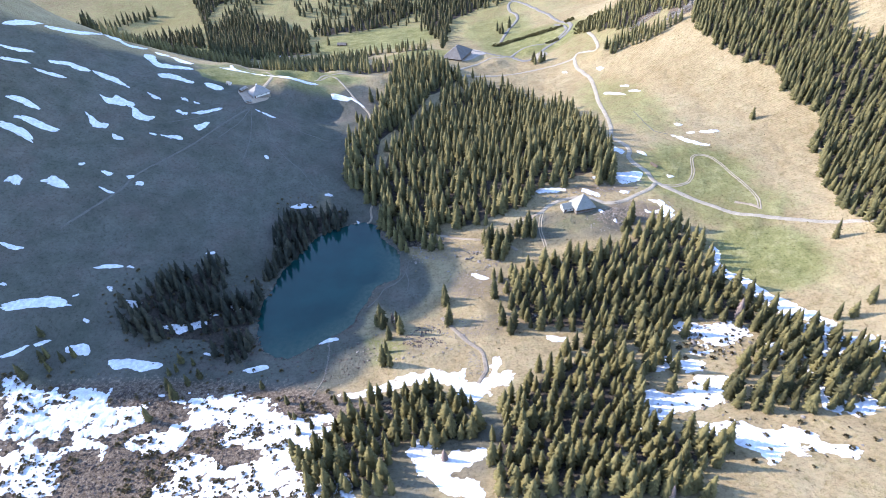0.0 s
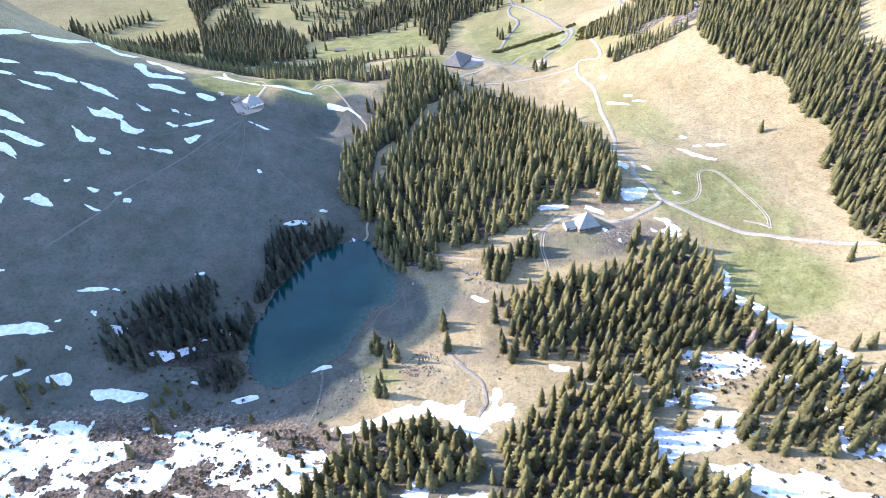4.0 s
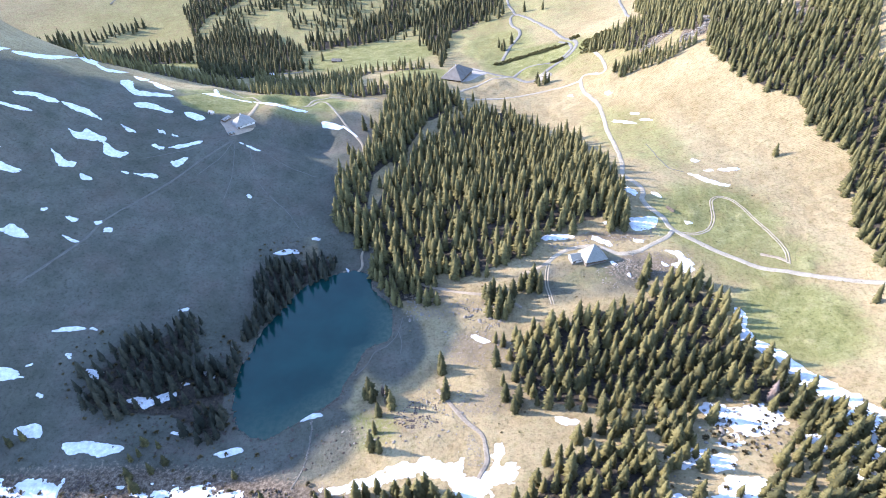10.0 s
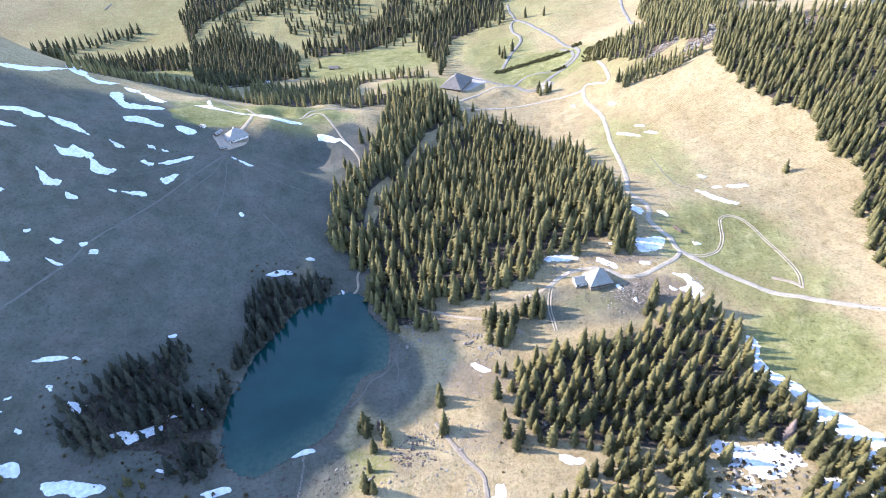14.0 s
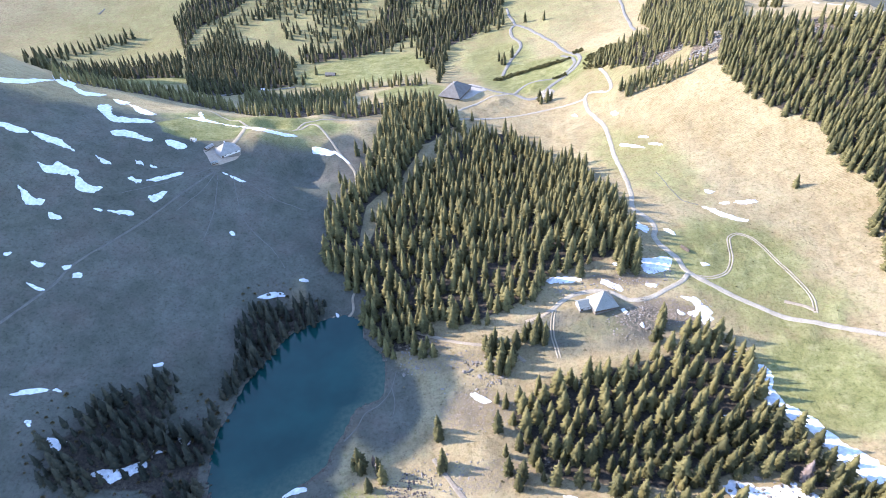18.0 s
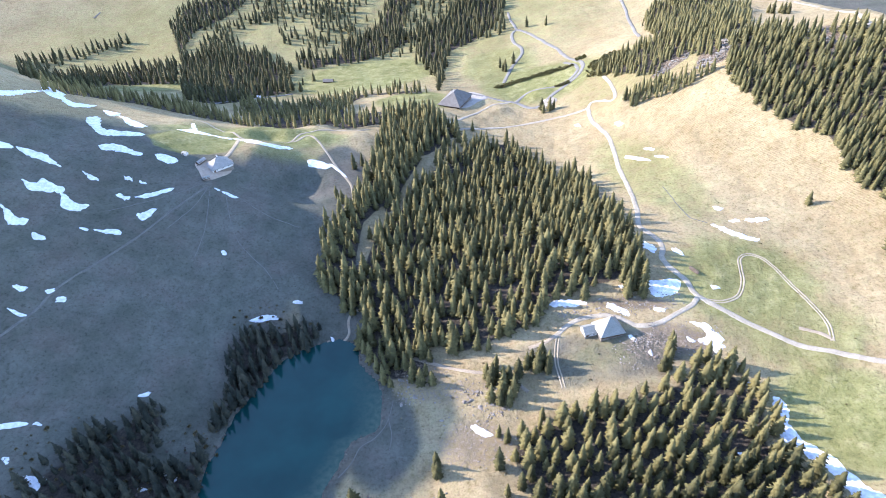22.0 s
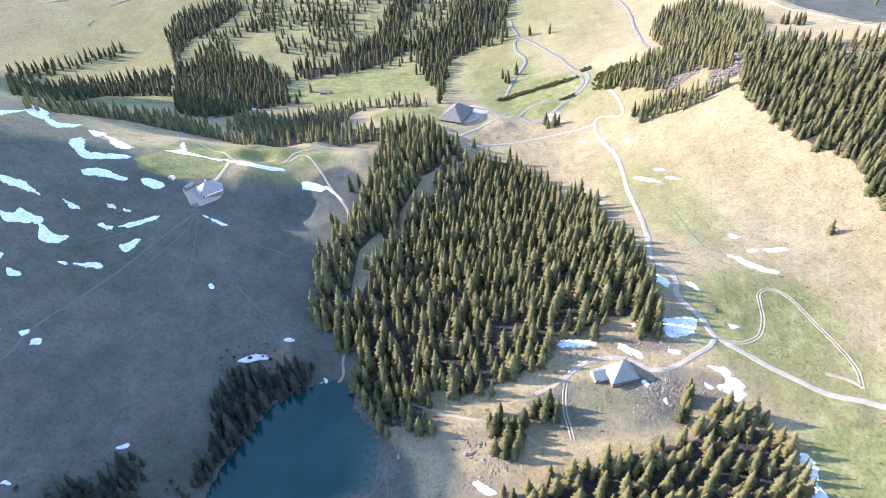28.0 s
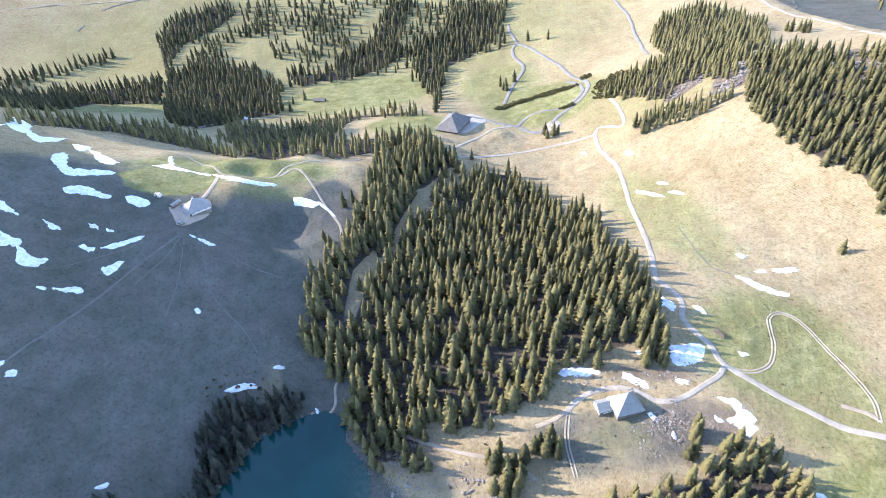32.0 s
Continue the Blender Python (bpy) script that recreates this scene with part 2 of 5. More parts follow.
def inside_by(poly, x, y):
    """Distance to the outline of poly, positive inside."""
    x, y = np.asarray(x, float), np.asarray(y, float)
    near, odd = np.full(x.shape, 1e18), np.zeros(x.shape, bool)
    for (x0, y0), (x1, y1) in zip(poly, poly[1:] + poly[:1]):
        dx, dy = x1 - x0, y1 - y0
        k = np.clip(((x - x0) * dx + (y - y0) * dy) / (dx * dx + dy * dy + 1e-9), 0, 1)
        near = np.minimum(near, (x - x0 - k * dx) ** 2 + (y - y0 - k * dy) ** 2)
        if y0 != y1:
            odd ^= ((y0 > y) != (y1 > y)) & (x < dx * (y - y0) / dy + x0)
    return np.sqrt(near) * np.where(odd, 1, -1)


def rounded(pts, n=6, closed=True):
    """A smooth line through the points."""
    out, m = [], len(pts)
    for i in range(m if closed else m - 1):
        p = [Vector(pts[j % m] if closed else pts[min(max(j, 0), m - 1)]) for j in (i - 1, i, i + 1, i + 2)]
        for k in range(n):
            s = k / n
            q = 0.5 * (2 * p[1] + (p[2] - p[0]) * s + (2 * p[0] - 5 * p[1] + 4 * p[2] - p[3]) * s * s + (3 * p[1] - p[0] - 3 * p[2] + p[3]) * s ** 3)
            out.append((q.x, q.y))
    if not closed:
        out.append(tuple(pts[-1]))
    return out


LAKE = [(-74, 368), (-59, 372), (-48, 365), (-45, 351), (-33, 335), (-30, 319), (-32, 304), (-45, 298), (-51, 282), (-56, 272), (-59, 262),
        (-70, 253), (-87, 241), (-95, 237), (-108, 243), (-115, 254), (-118, 269), (-119, 287), (-115, 300), (-112, 317), (-104, 334), (-91, 359)]
SHORE = rounded(LAKE, 3)


def broad_height(x, y):
    z = BASE[0] + BASE[1] * x / 500 + BASE[2] * y / 500
    for i, row in enumerate(SWELLS):
        for j, h in enumerate(row):
            z = z + h * np.exp(-((x + 400 - i * 133.333) ** 2 + (y - 140 - j * 135.0) ** 2) / 16900.0)
    for i, row in enumerate(FAR_SWELLS):
        for j, h in enumerate(row):
            z = z + h * np.exp(-((x + 700 - i * 350.0) ** 2 + (y - 900 - j * 350.0) ** 2) / 78400.0)
    for cx, cy, r, h in HILLS:
        z = z + h * np.exp(-((x - cx) ** 2 + (y - cy) ** 2) / (r * r))
    return z


# small humps and hollows on the ridge and the pasture
KNOLLS = [(-112, 520, 24, -9.0), (-98, 512, 30, -6.0), (-138, 500, 14, -4.0), (-141, 586, 13, -5.5), (-160, 594, 12, 3.5), (-126, 606, 13, 4.5), (-98, 600, 12, 3.5), (-64, 606, 18, 5.0), (-150, 612, 16, 3.5), (-182, 600, 14, -3.0), (-105, 632, 16, 4.0), (-140, 640, 14, -3.5), (-215, 612, 16, 3.0),
          (104, 318, 18, 3.0), (20, 262, 12, 2.0), (-22, 232, 12, 2.0), (122, 730, 14, 4.0), (75, 700, 14, 4.0), (185, 640, 14, 5.0)]
# east of this line the ground falls away into the next valley
EDGE_Y = [300, 480, 580, 622, 672, 724, 761, 797, 863, 960, 1100, 1500]
EDGE_X = [560, 420, 358, 372, 388, 402, 403, 396, 395, 395, 440, 700]
# the mountain wall west of the slope, unseen and shaped to cast the shade: how high it stands along its crest, from
# south to north
CREST_Y = [100, 260, 283, 305, 324, 349, 368, 387, 404, 421, 435, 450, 464, 477, 503, 524, 546, 564, 578, 588, 597, 612, 628, 650, 662, 690, 760, 798, 833, 888, 930, 1000, 1060]
CREST_Z = [60, 128, 149, 186, 208, 214, 226, 238, 244, 249, 252, 253, 248, 243, 231, 229, 231, 231, 228, 218, 206, 193, 183, 162, 165, 150, 300, 345, 352, 385, 380, 200, 20]


def height(x, y):
    x, y = np.asarray(x, float), np.asarray(y, float)
    z = broad_height(x, y)
    spine = -480.0 - 340.0 * step(650, 715, y)
    rise = np.interp(y, CREST_Y, CREST_Z) - broad_height(spine, y)
    z = z + rise * np.exp(-((x - spine) / (55.0 + 45.0 * step(650, 715, y))) ** 2) * step(60, 150, y) * (1 - step(1000, 1090, y))
    z = z + 7.0 * np.exp(-((x + 138) ** 2 / 420.0 + (y - 550) ** 2 / 560.0))
    z = z + 1.3 * vnoise(x, y, 46.0, 3) + 0.85 * vnoise(x * 0.82 - y * 0.57, x * 0.57 + y * 0.82, 9.0, 8, 4) + 7.0 * vnoise(x, y, 120.0, 15) * step(740, 900, y)
    for cx, cy, r, h in KNOLLS:
        z = z + h * np.exp(-((x - cx) ** 2 + (y - cy) ** 2) / (r * r))
    past = np.maximum(x - np.interp(y, EDGE_Y, EDGE_X) - 2.5, 0.0) * step(420, 560, y)
    z = z - 120.0 * (1 - np.exp(-past / 130.0)) * step(0.0, 30.0, past)
    d = inside_by(SHORE, x, y)
    z = np.where(d > -60, z + (0.25 - 0.02 * d - z) * (1 - step(4.0, 42.0, -d)), z)
    z = np.where((d < 0) & (d > -60), np.maximum(z, 0.2 + 0.02 * -d), z)
    return np.where(d > 0, -0.2 - 0.22 * np.minimum(d, 18.0), z)


def spread(lo, hi, fine_lo, fine_hi, stepsize, growth=1.16):
    mids = list(np.arange(fine_lo, fine_hi + 0.01, stepsize))
    s, v = stepsize, fine_hi
    while v < hi:
        s *= growth
        v += s
        mids.append(v)
    s, v = stepsize, fine_lo
    while v > lo:
        s *= growth
        v -= s
        mids.insert(0, v)
    return np.array(mids)


def mesh_object(name, verts, faces, mat, smooth=True, mats=None, slots=None):
    me = bpy.data.meshes.new(name)
    me.from_pydata([tuple(v) for v in verts], [], [tuple(q) for q in faces])
    for mm in (mats or [mat]):
        me.materials.append(mm)
    if slots is not None:
        me.polygons.foreach_set("material_index", np.asarray(slots, np.int32))
    if smooth:
        me.polygons.foreach_set("use_smooth", [True] * len(me.polygons))
    me.update()
    return new(name, me)


def grid_faces(nx, ny):
    i, j = np.meshgrid(np.arange(nx - 1), np.arange(ny - 1))
    k = (j * nx + i).ravel()
    return np.stack([k, k + 1, k + 1 + nx, k + nx], 1)

# ---------------------------------------------------------------- ground and lake
def blob(x, y, cx, cy, rx, ry, turn=0.0):
    """1 in the middle of an ellipse, 0 at its rim and beyond."""
    c, s = math.cos(radians(turn)), math.sin(radians(turn))
    u, v = ((x - cx) * c + (y - cy) * s) / rx, (-(x - cx) * s + (y - cy) * c) / ry
    return np.clip(1 - np.sqrt(u * u + v * v), 0, 1)


GREEN_PATCHES = [(200, 282, 44, 46, 20, 0.52), (-190, 562, 52, 44, 20, 1.3), (-85, 880, 120, 90, 10, 1.1), (-20, 735, 50, 36, 0, 0.9), (130, 760, 90, 70, 0, 0.55), (90, 850, 70, 110, 0, 0.4), (190, 350, 50, 40, 0, 0.26), (96, 334, 26, 12, 0, 0.28),
                 (190, 380, 60, 60, 0, 0.42), (205, 335, 50, 40, 0, 0.34), (175, 520, 40, 110, 10, 0.3), (-120, 600, 60, 30, 0, 0.5), (120, 770, 80, 60, 0, 0.6), (-10, 720, 60, 30, 0, 0.7), (-45, 238, 30, 16, 0, 0.5), (-54, 412, 10, 10, 0, 0.8), (60, 330, 30, 12, 0, 0.16),
                 (-380, 880, 90, 40, 0, 0.7), (-200, 1080, 700, 420, 0, 0.30), (230, 700, 120, 90, 0, 0.22), (-100, 520, 60, 60, 0, 0.4), (-150, 590, 80, 40, 0, 0.55)]
# heath; first three, lakeside and far-east valley patches darken turf as painted shade
HEATH_SHADE_PATCHES = [(-64, 402, 34, 50, 0, 0.9), (-76, 480, 30, 70, 0, 0.9), (-74, 548, 30, 50, 0, 0.8), (-160, 232, 110, 40, 0, 1.0), (-240, 420, 210, 190, 0, 0.95), (-170, 290, 150, 95, 0, 0.95), (-150, 190, 120, 40, 0, 0.6), (-30, 300, 30, 46, 0, 0.7), (92, 333, 66, 30, 0, 0.50), (34, 292, 40, 50, 0, 0.36), (-330, 260, 160, 120, 0, 0.8), (-110, 228, 90, 34, 0, 1.0), (-78, 240, 40, 34, 0, 0.9), (-150, 275, 70, 50, 0, 1.0), (-110, 470, 80, 110, 0, 0.8),
                 (720, 900, 330, 420, 0, 1.2), (60, 480, 110, 150, 0, 0.75), (110, 270, 72, 50, 0, 0.6), (60, 160, 60, 60, 0, 0.5), (-10, 160, 60, 50, 0, 0.5)]
CHALET_FIELD = [(-222, 548), (-206, 570), (-180, 560), (-166, 559), (-159, 550), (-161, 537), (-172, 529), (-186, 524), (-199, 526), (-212, 530)]
ROCK_PATCHES = [(-150, 170, 170, 70, 0, 0.95), (137, 340, 34, 18, -20, 0.50), (118, 335, 22, 14, 0, 0.46), (118, 368, 42, 9, -8, 0.50), (20, 290, 34, 24, 0, 0.45), (30, 250, 44, 16, 10, 0.43), (10, 325, 40, 12, 0, 0.42), (236, 664, 26, 12, 20, 0.95), (268, 642, 26, 20, 40, 0.95), (332, 588, 16, 40, -20, 0.9), (-30, 240, 36, 20, 0, 0.4), (-8, 340, 28, 18, 0, 0.45), (130, 205, 60, 40, 0, 0.3)]


def build_ground():
    xs, ys = spread(-4200, 4200, -340, 340, 2.2), spread(-900, 4600, 110, 720, 2.2, 1.03)
    gx, gy = np.meshgrid(xs, ys)
    gz = height(gx, gy)
    verts = np.stack([gx.ravel(), gy.ravel(), gz.ravel()], 1)
    ob = mesh_object("ground", verts, grid_faces(len(xs), len(ys)), TURF)
    zone = np.zeros((verts.shape[0], 4), np.float32)
    zone[:, 3] = 1.0
    x, y = verts[:, 0], verts[:, 1]
    for col, patches in ((0, GREEN_PATCHES), (1, ROCK_PATCHES), (2, HEATH_SHADE_PATCHES)):
        for cx, cy, rx, ry, turn, amount in patches:
            zone[:, col] = np.maximum(zone[:, col], amount * step(0.0, 0.55, blob(x, y, cx, cy, rx, ry, turn)))
    field = step(-3.0, 4.0, inside_by(CHALET_FIELD, x, y))
    zone[:, 0] = np.maximum(zone[:, 0] + 0.14, 1.1 * field)
    zone[:, 2] *= 1 - field
    d = inside_by(SHORE, x, y)
    zone[:, 2] = np.maximum(zone[:, 2], 0.7 * step(-13.0, -3.0, d))
    zone[:, 1] = np.maximum(zone[:, 1], 0.34 * step(-5.0, -1.0, d))
    att = ob.data.color_attributes.new("zone", "FLOAT_COLOR", "POINT")
    att.data.foreach_set("color", zone.ravel())
    return tagged(ob, "dry alpine pasture with green and heathery patches, darkened for shade in places", "ground", kind="structure")


ground = build_ground()


def build_lake():
    """Water in rings, so that the shoals by the meadow can show their bed."""
    cx, cy, n = -78.0, 300.0, len(SHORE)
    verts, shoal = [], []
    for k in (1.05, 0.97, 0.9, 0.8, 0.65, 0.4):
        for x, y in SHORE:
            verts.append((cx + (x - cx) * k, cy + (y - cy) * k, 0.0))
            meadow = max(0.0, min(1.0, ((x - cx) * 0.8 - (y - cy) * 0.55 + 10) / 45.0))
            shoal.append(meadow * max(0.0, min(1.0, (k - 0.62) / 0.35)))
    verts.append((cx, cy, 0.0))
    shoal.append(0.0)
    faces = [(r * n + i, r * n + (i + 1) % n, (r + 1) * n + (i + 1) % n, (r + 1) * n + i) for r in range(5) for i in range(n)]
    faces += [(5 * n + i, 5 * n + (i + 1) % n, 6 * n) for i in range(n)]
    ob = mesh_object("water", verts, faces, WATER)
    att = ob.data.attributes.new("shoal", "FLOAT", "POINT")
    att.data.foreach_set("value", np.array(shoal, np.float32))
    return tagged(ob, "deep teal mountain lake below a shaded slope", "lake", kind="structure")


build_lake()


# ---------------------------------------------------------------- roads and paths
def ribbon(name, pts, width, mat, lift, label, category, rough=0.12, n=10, aside=0.0):
    line = rounded(pts, n, False)
    pos = np.array(line)
    way = np.gradient(pos, axis=0)
    way /= np.linalg.norm(way, axis=1)[:, None] + 1e-9
    side = np.stack([-way[:, 1], way[:, 0]], 1)
    pos = pos + side * aside
    verts, rows = [], (-1.12, -1.0, -0.35, 0.35, 1.0, 1.12)
    for j, k in enumerate(rows):
        w = width * 0.5 * (1 + rough * vnoise(pos[:, 0], pos[:, 1], 9.0, 5 + (k > 0)))
        q = pos + side * (w * k)[:, None]
        z = height(q[:, 0], q[:, 1]) + (lift + 0.3 * step(700, 950, q[:, 1]) if abs(k) <= 1 else -0.1)
        verts.append(np.stack([q[:, 0], q[:, 1], z], 1))
    verts = np.stack(verts, 1).reshape(-1, 3)
    ob = mesh_object(name, verts, grid_faces(len(rows), len(line)), mat)
    return tagged(ob, label, category, kind="structure")


GRAVEL_ROADS = [
    ([(268, 290), (250, 300), (230, 311), (215, 320), (200, 328), (186, 341), (171, 356), (163, 364), (158, 371), (156, 381), (152, 390), (149, 396), (148, 404), (151, 411), (152, 418), (150, 426), (146, 434), (145, 444), (150, 462), (154, 485), (157, 511), (160, 542), (164, 575), (165, 603), (159, 638), (161, 664)], 3.3),
    ([(161, 664), (152, 665), (126, 668), (98, 665), (57, 656), (36, 651), (17, 645), (-8, 640)], 3.0),
    ([(17, 657), (23, 662), (34, 673), (55, 695), (76, 713), (92, 720)], 2.8),
    ([(161, 664), (166, 671), (175, 664), (181, 654), (186, 662), (188, 685), (187, 718)], 3.0),
    ([(160, 369), (157, 366), (153, 362), (145, 358), (135, 353), (125, 350), (118, 351), (114, 354), (109, 358), (102, 361), (94, 362), (86, 361), (78, 357), (74, 354), (70, 351)], 2.9),
    ([(393, 960), (393, 863), (393, 836), (394, 797), (401, 761), (400, 724), (386, 672), (370, 622), (356, 580)], 3.0),
]
RIDGE_ROADS = [
    ([(-60, 504), (-64, 526), (-76, 546), (-88, 570), (-99, 590), (-109, 598), (-117, 585), (-124, 578), (-138, 571), (-150, 567), (-160, 574), (-172, 590), (-188, 604), (-205, 614), (-222, 618)], 2.1),
    ([(-122, 578), (-114, 604), (-102, 619), (-86, 624), (-69, 625), (-57, 634)], 1.9),
    ([(-158, 566), (-156, 551), (-157, 537), (-160, 524)], 3.2),
]
TRACKS = [
    ([(-760, 1215), (-722, 1235), (-674, 1253), (-606, 1273), (-481, 1285)], 2.2),
    ([(75, 355), (66, 349), (55, 346)], 2.4), ([(218, 329), (213, 335), (205, 340)], 2.2),
    ([(-41, 391), (-51, 393), (-55, 387), (-54, 376), (-58, 370), (-67, 371)], 1.6), ([(-19, 355), (-1, 345), (20, 336), (39, 330), (51, 318)], 2.0),
   
]
FOOTPATHS = [
    ([(-580, 1190), (-576, 1210), (-565, 1247), (-546, 1266), (-483, 1291)], 3.0), ([(-26, 310), (-24, 300), (-25, 290)], 0.5),
    ([(496, 971), (490, 953), (482, 936), (466, 912)], 2.2),
    ([(-163, 487), (-180, 455), (-200, 417), (-221, 384), (-229, 360), (-249, 321)], 1.2), ([(-166, 490), (-186, 470), (-215, 448)], 0.35), ([(-162, 488), (-166, 466), (-178, 440)], 0.45), ([(-148, 489), (-120, 470), (-95, 462)], 0.55), ([(-160, 484), (-155, 449), (-156, 421)], 0.5),
    ([(-150, 487), (-134, 443), (-111, 419), (-101, 405)], 0.5), ([(179, 495), (180, 479), (180, 462), (182, 447), (191, 439)], 0.7),
]
ASPHALT_ROADS = [
    ([(-251, 761), (-231, 801), (-201, 812), (-171, 823)], 3.2),
    ([(38, 750), (58, 741), (78, 726), (90, 720), (97, 716), (107, 703), (116, 700), (122, 704), (128, 710), (141, 723), (159, 738), (171, 751), (178, 768), (179, 783), (176, 797), (170, 814), (165, 865), (154, 900), (143, 947), (130, 970), (121, 959), (120, 929), (125, 885), (119, 862), (104, 827), (89, 781)], 4.0),
    ([(95, 717), (108, 734), (123, 737), (146, 737), (158, 744), (169, 757), (172, 772), (170, 788), (163, 801)], 3.6),
    ([(130, 970), (128, 989), (126, 1019), (127, 1060)], 3.5), ([(244, 786), (250, 820), (257, 852), (262, 891), (270, 930), (276, 980), (276, 1050)], 3.2),
]
for pts, w in GRAVEL_ROADS:
    ribbon("road", pts, w, GRAVEL, 0.2, "pale gravel farm road across the pasture", "road")
for pts, w in RIDGE_ROADS:
    ribbon("road", pts, w, RUT, 0.2, "narrow earthen road over the grassy ridge", "road")
for pts, w in TRACKS:
    ribbon("track", pts, w, TRAIL, 0.16, "worn earth track through rough pasture", "path")
WHEEL_TRACKS = [[(161, 366), (167, 364), (174, 363.5), (183, 368), (190, 379), (194, 393), (197, 400), (204, 403), (211, 398), (214.5, 387), (217, 371), (220, 355), (221, 341), (217, 328)], [(74, 354), (71, 345), (69, 333), (70, 317)]]
for pts in WHEEL_TRACKS:
    for aside in (-0.8, 0.8):
        ribbon("wheel_track", pts, 0.85, RUT, 0.14, "pale wheel rut of a farm track in grass", "path", 0.4, 10, aside)
for pts, w in FOOTPATHS:
    ribbon("footpath", pts, w, PATH, 0.14, "thin trodden footpath on the hillside", "path", 0.5)
for pts, w in ASPHALT_ROADS:
    ribbon("asphalt_road", pts, w, ASPHALT, 0.25, "grey asphalt road in the valley", "road", 0.08)
ribbon("stream_bed", [(-3, 263), (6, 247), (13, 236), (19, 228), (20, 219), (20, 211), (16, 203), (13, 196)], 2.2, STREAM, 0.25, "stony stream bed, half dry, below the lake meadow", "stream", 0.35)
ribbon("track", [(-71, 248), (-70, 237), (-70, 228), (-71, 217), (-74, 205)], 0.8, PATH, 0.14, "old stone line running down to the lake", "path", 0.6)
ribbon("footpath", [(-24, 322), (-27, 308), (-33, 299), (-40, 294), (-44, 285), (-50, 277)], 0.5, PATH, 0.14, "thin pale footpath along the lake shore", "path", 0.5)

# ---------------------------------------------------------------- trees
def spruce_arrays(seed, tall=18.0, levels=15, fans=9, slim=0.17):
    """Crown and trunk of a spruce: whorls of drooping branches round a tapering stem."""
    rng = np.random.RandomState(seed)
    verts, faces = [], []
    z0 = tall * rng.uniform(0.04, 0.09)

    def put(vs, fs):
        k = len(verts)
        verts.extend(vs)
        faces.extend([tuple(k + i for i in q) for q in fs])

    rim, lean = [], []
    for i in range(levels):
        q = i / levels
        high = z0 + (tall * 0.975 - z0) * q ** 0.92
        reach = tall * slim * (1 - q) ** 0.68 * rng.uniform(0.86, 1.12) * (0.80 + 0.20 * min(1, q * 6)) + tall * 0.012
        rim.append((high, reach))
        n = max(4, int(round(fans * (1 - 0.55 * q))))
        turn = rng.uniform(0, 6.28)
        for j in range(n):
            th = turn + 6.283 * (j + rng.uniform(-0.4, 0.4)) / n
            z = high + tall / levels * rng.uniform(-0.7, 0.6)
            r = reach * rng.uniform(0.52, 1.2)
            droop, c, sn = r * rng.uniform(0.08, 0.40), math.cos(th), math.sin(th)
            w, m = r * rng.uniform(2.0, 3.1) / fans, r * rng.uniform(0.52, 0.68)
            put([(r * 0.1 * c, r * 0.1 * sn, z + r * 0.10), (m * c - w * sn, m * sn + w * c, z - droop * 0.75 - w * 0.3), (m * c, m * sn, z - droop * 0.35 + r * 0.05),
                 (m * c + w * sn, m * sn - w * c, z - droop * 0.75 - w * 0.3), (r * c, r * sn, z - droop)],
                [(0, 2, 1), (0, 3, 2), (1, 2, 4), (2, 3, 4)])
            tip = rng.uniform(-0.42, 0.42, 3)
            lean += [tip] * 5
    sides = 7
    core = []
    for z, reach in (rim[0], rim[levels // 3], rim[2 * levels // 3]):
        core.append([(reach * 0.58 * math.cos(6.283 * k / sides), reach * 0.58 * math.sin(6.283 * k / sides), z - reach * 0.1) for k in range(sides)])
    flat = [v for row in core for v in row] + [(0, 0, tall)]
    fs = []
    for r in range(2):
        for k in range(sides):
            fs.append((r * sides + k, r * sides + (k + 1) % sides, (r + 1) * sides + (k + 1) % sides, (r + 1) * sides + k))
    for k in range(sides):
        fs.append((2 * sides + k, 2 * sides + (k + 1) % sides, 3 * sides))
    put(flat, fs)
    lean += [(0.0, 0.0, 0.0)] * len(flat)
    cv = np.array(verts, float)
    out = np.hypot(cv[:, 0], cv[:, 1])[:, None] + 1e-6
    cn = np.concatenate([cv[:, :2] / out * np.clip(out / (tall * 0.05), 0, 1), np.full((len(cv), 1), 0.30)], 1) + np.array(lean) + rng.uniform(-0.15, 0.15, cv.shape)
    crown = (cv, faces, cn / np.linalg.norm(cn, axis=1)[:, None])
    tv, tf, ns = [], [], 6
    for z, r in ((-1.2, 0.020), (0.4, 0.016), (tall * 0.5, 0.009), (tall * 0.93, 0.002)):
        tv += [(tall * r * math.cos(6.283 * k / ns), tall * r * math.sin(6.283 * k / ns), z) for k in range(ns)]
    for r in range(3):
        tf += [(r * ns + k, r * ns + (k + 1) % ns, (r + 1) * ns + (k + 1) % ns, (r + 1) * ns + k) for k in range(ns)]
    tv = np.array(tv, float)
    tn = np.concatenate([tv[:, :2], np.zeros((len(tv), 1))], 1)
    return crown, (tv, tf, tn / (np.linalg.norm(tn, axis=1)[:, None] + 1e-9))


def round_off(me, normals):
    """Lets a crown of loose branches take the light as one body."""
    me.polygons.foreach_set("use_smooth", [True] * len(me.polygons))
    me.normals_split_custom_set_from_vertices(normals.tolist())
    me.update()


def plain_mesh(name, verts, faces, mat):
    me = bpy.data.meshes.new(name)
    me.from_pydata([tuple(v) for v in verts], [], faces)
    me.materials.append(mat)
    me.update()
    return me


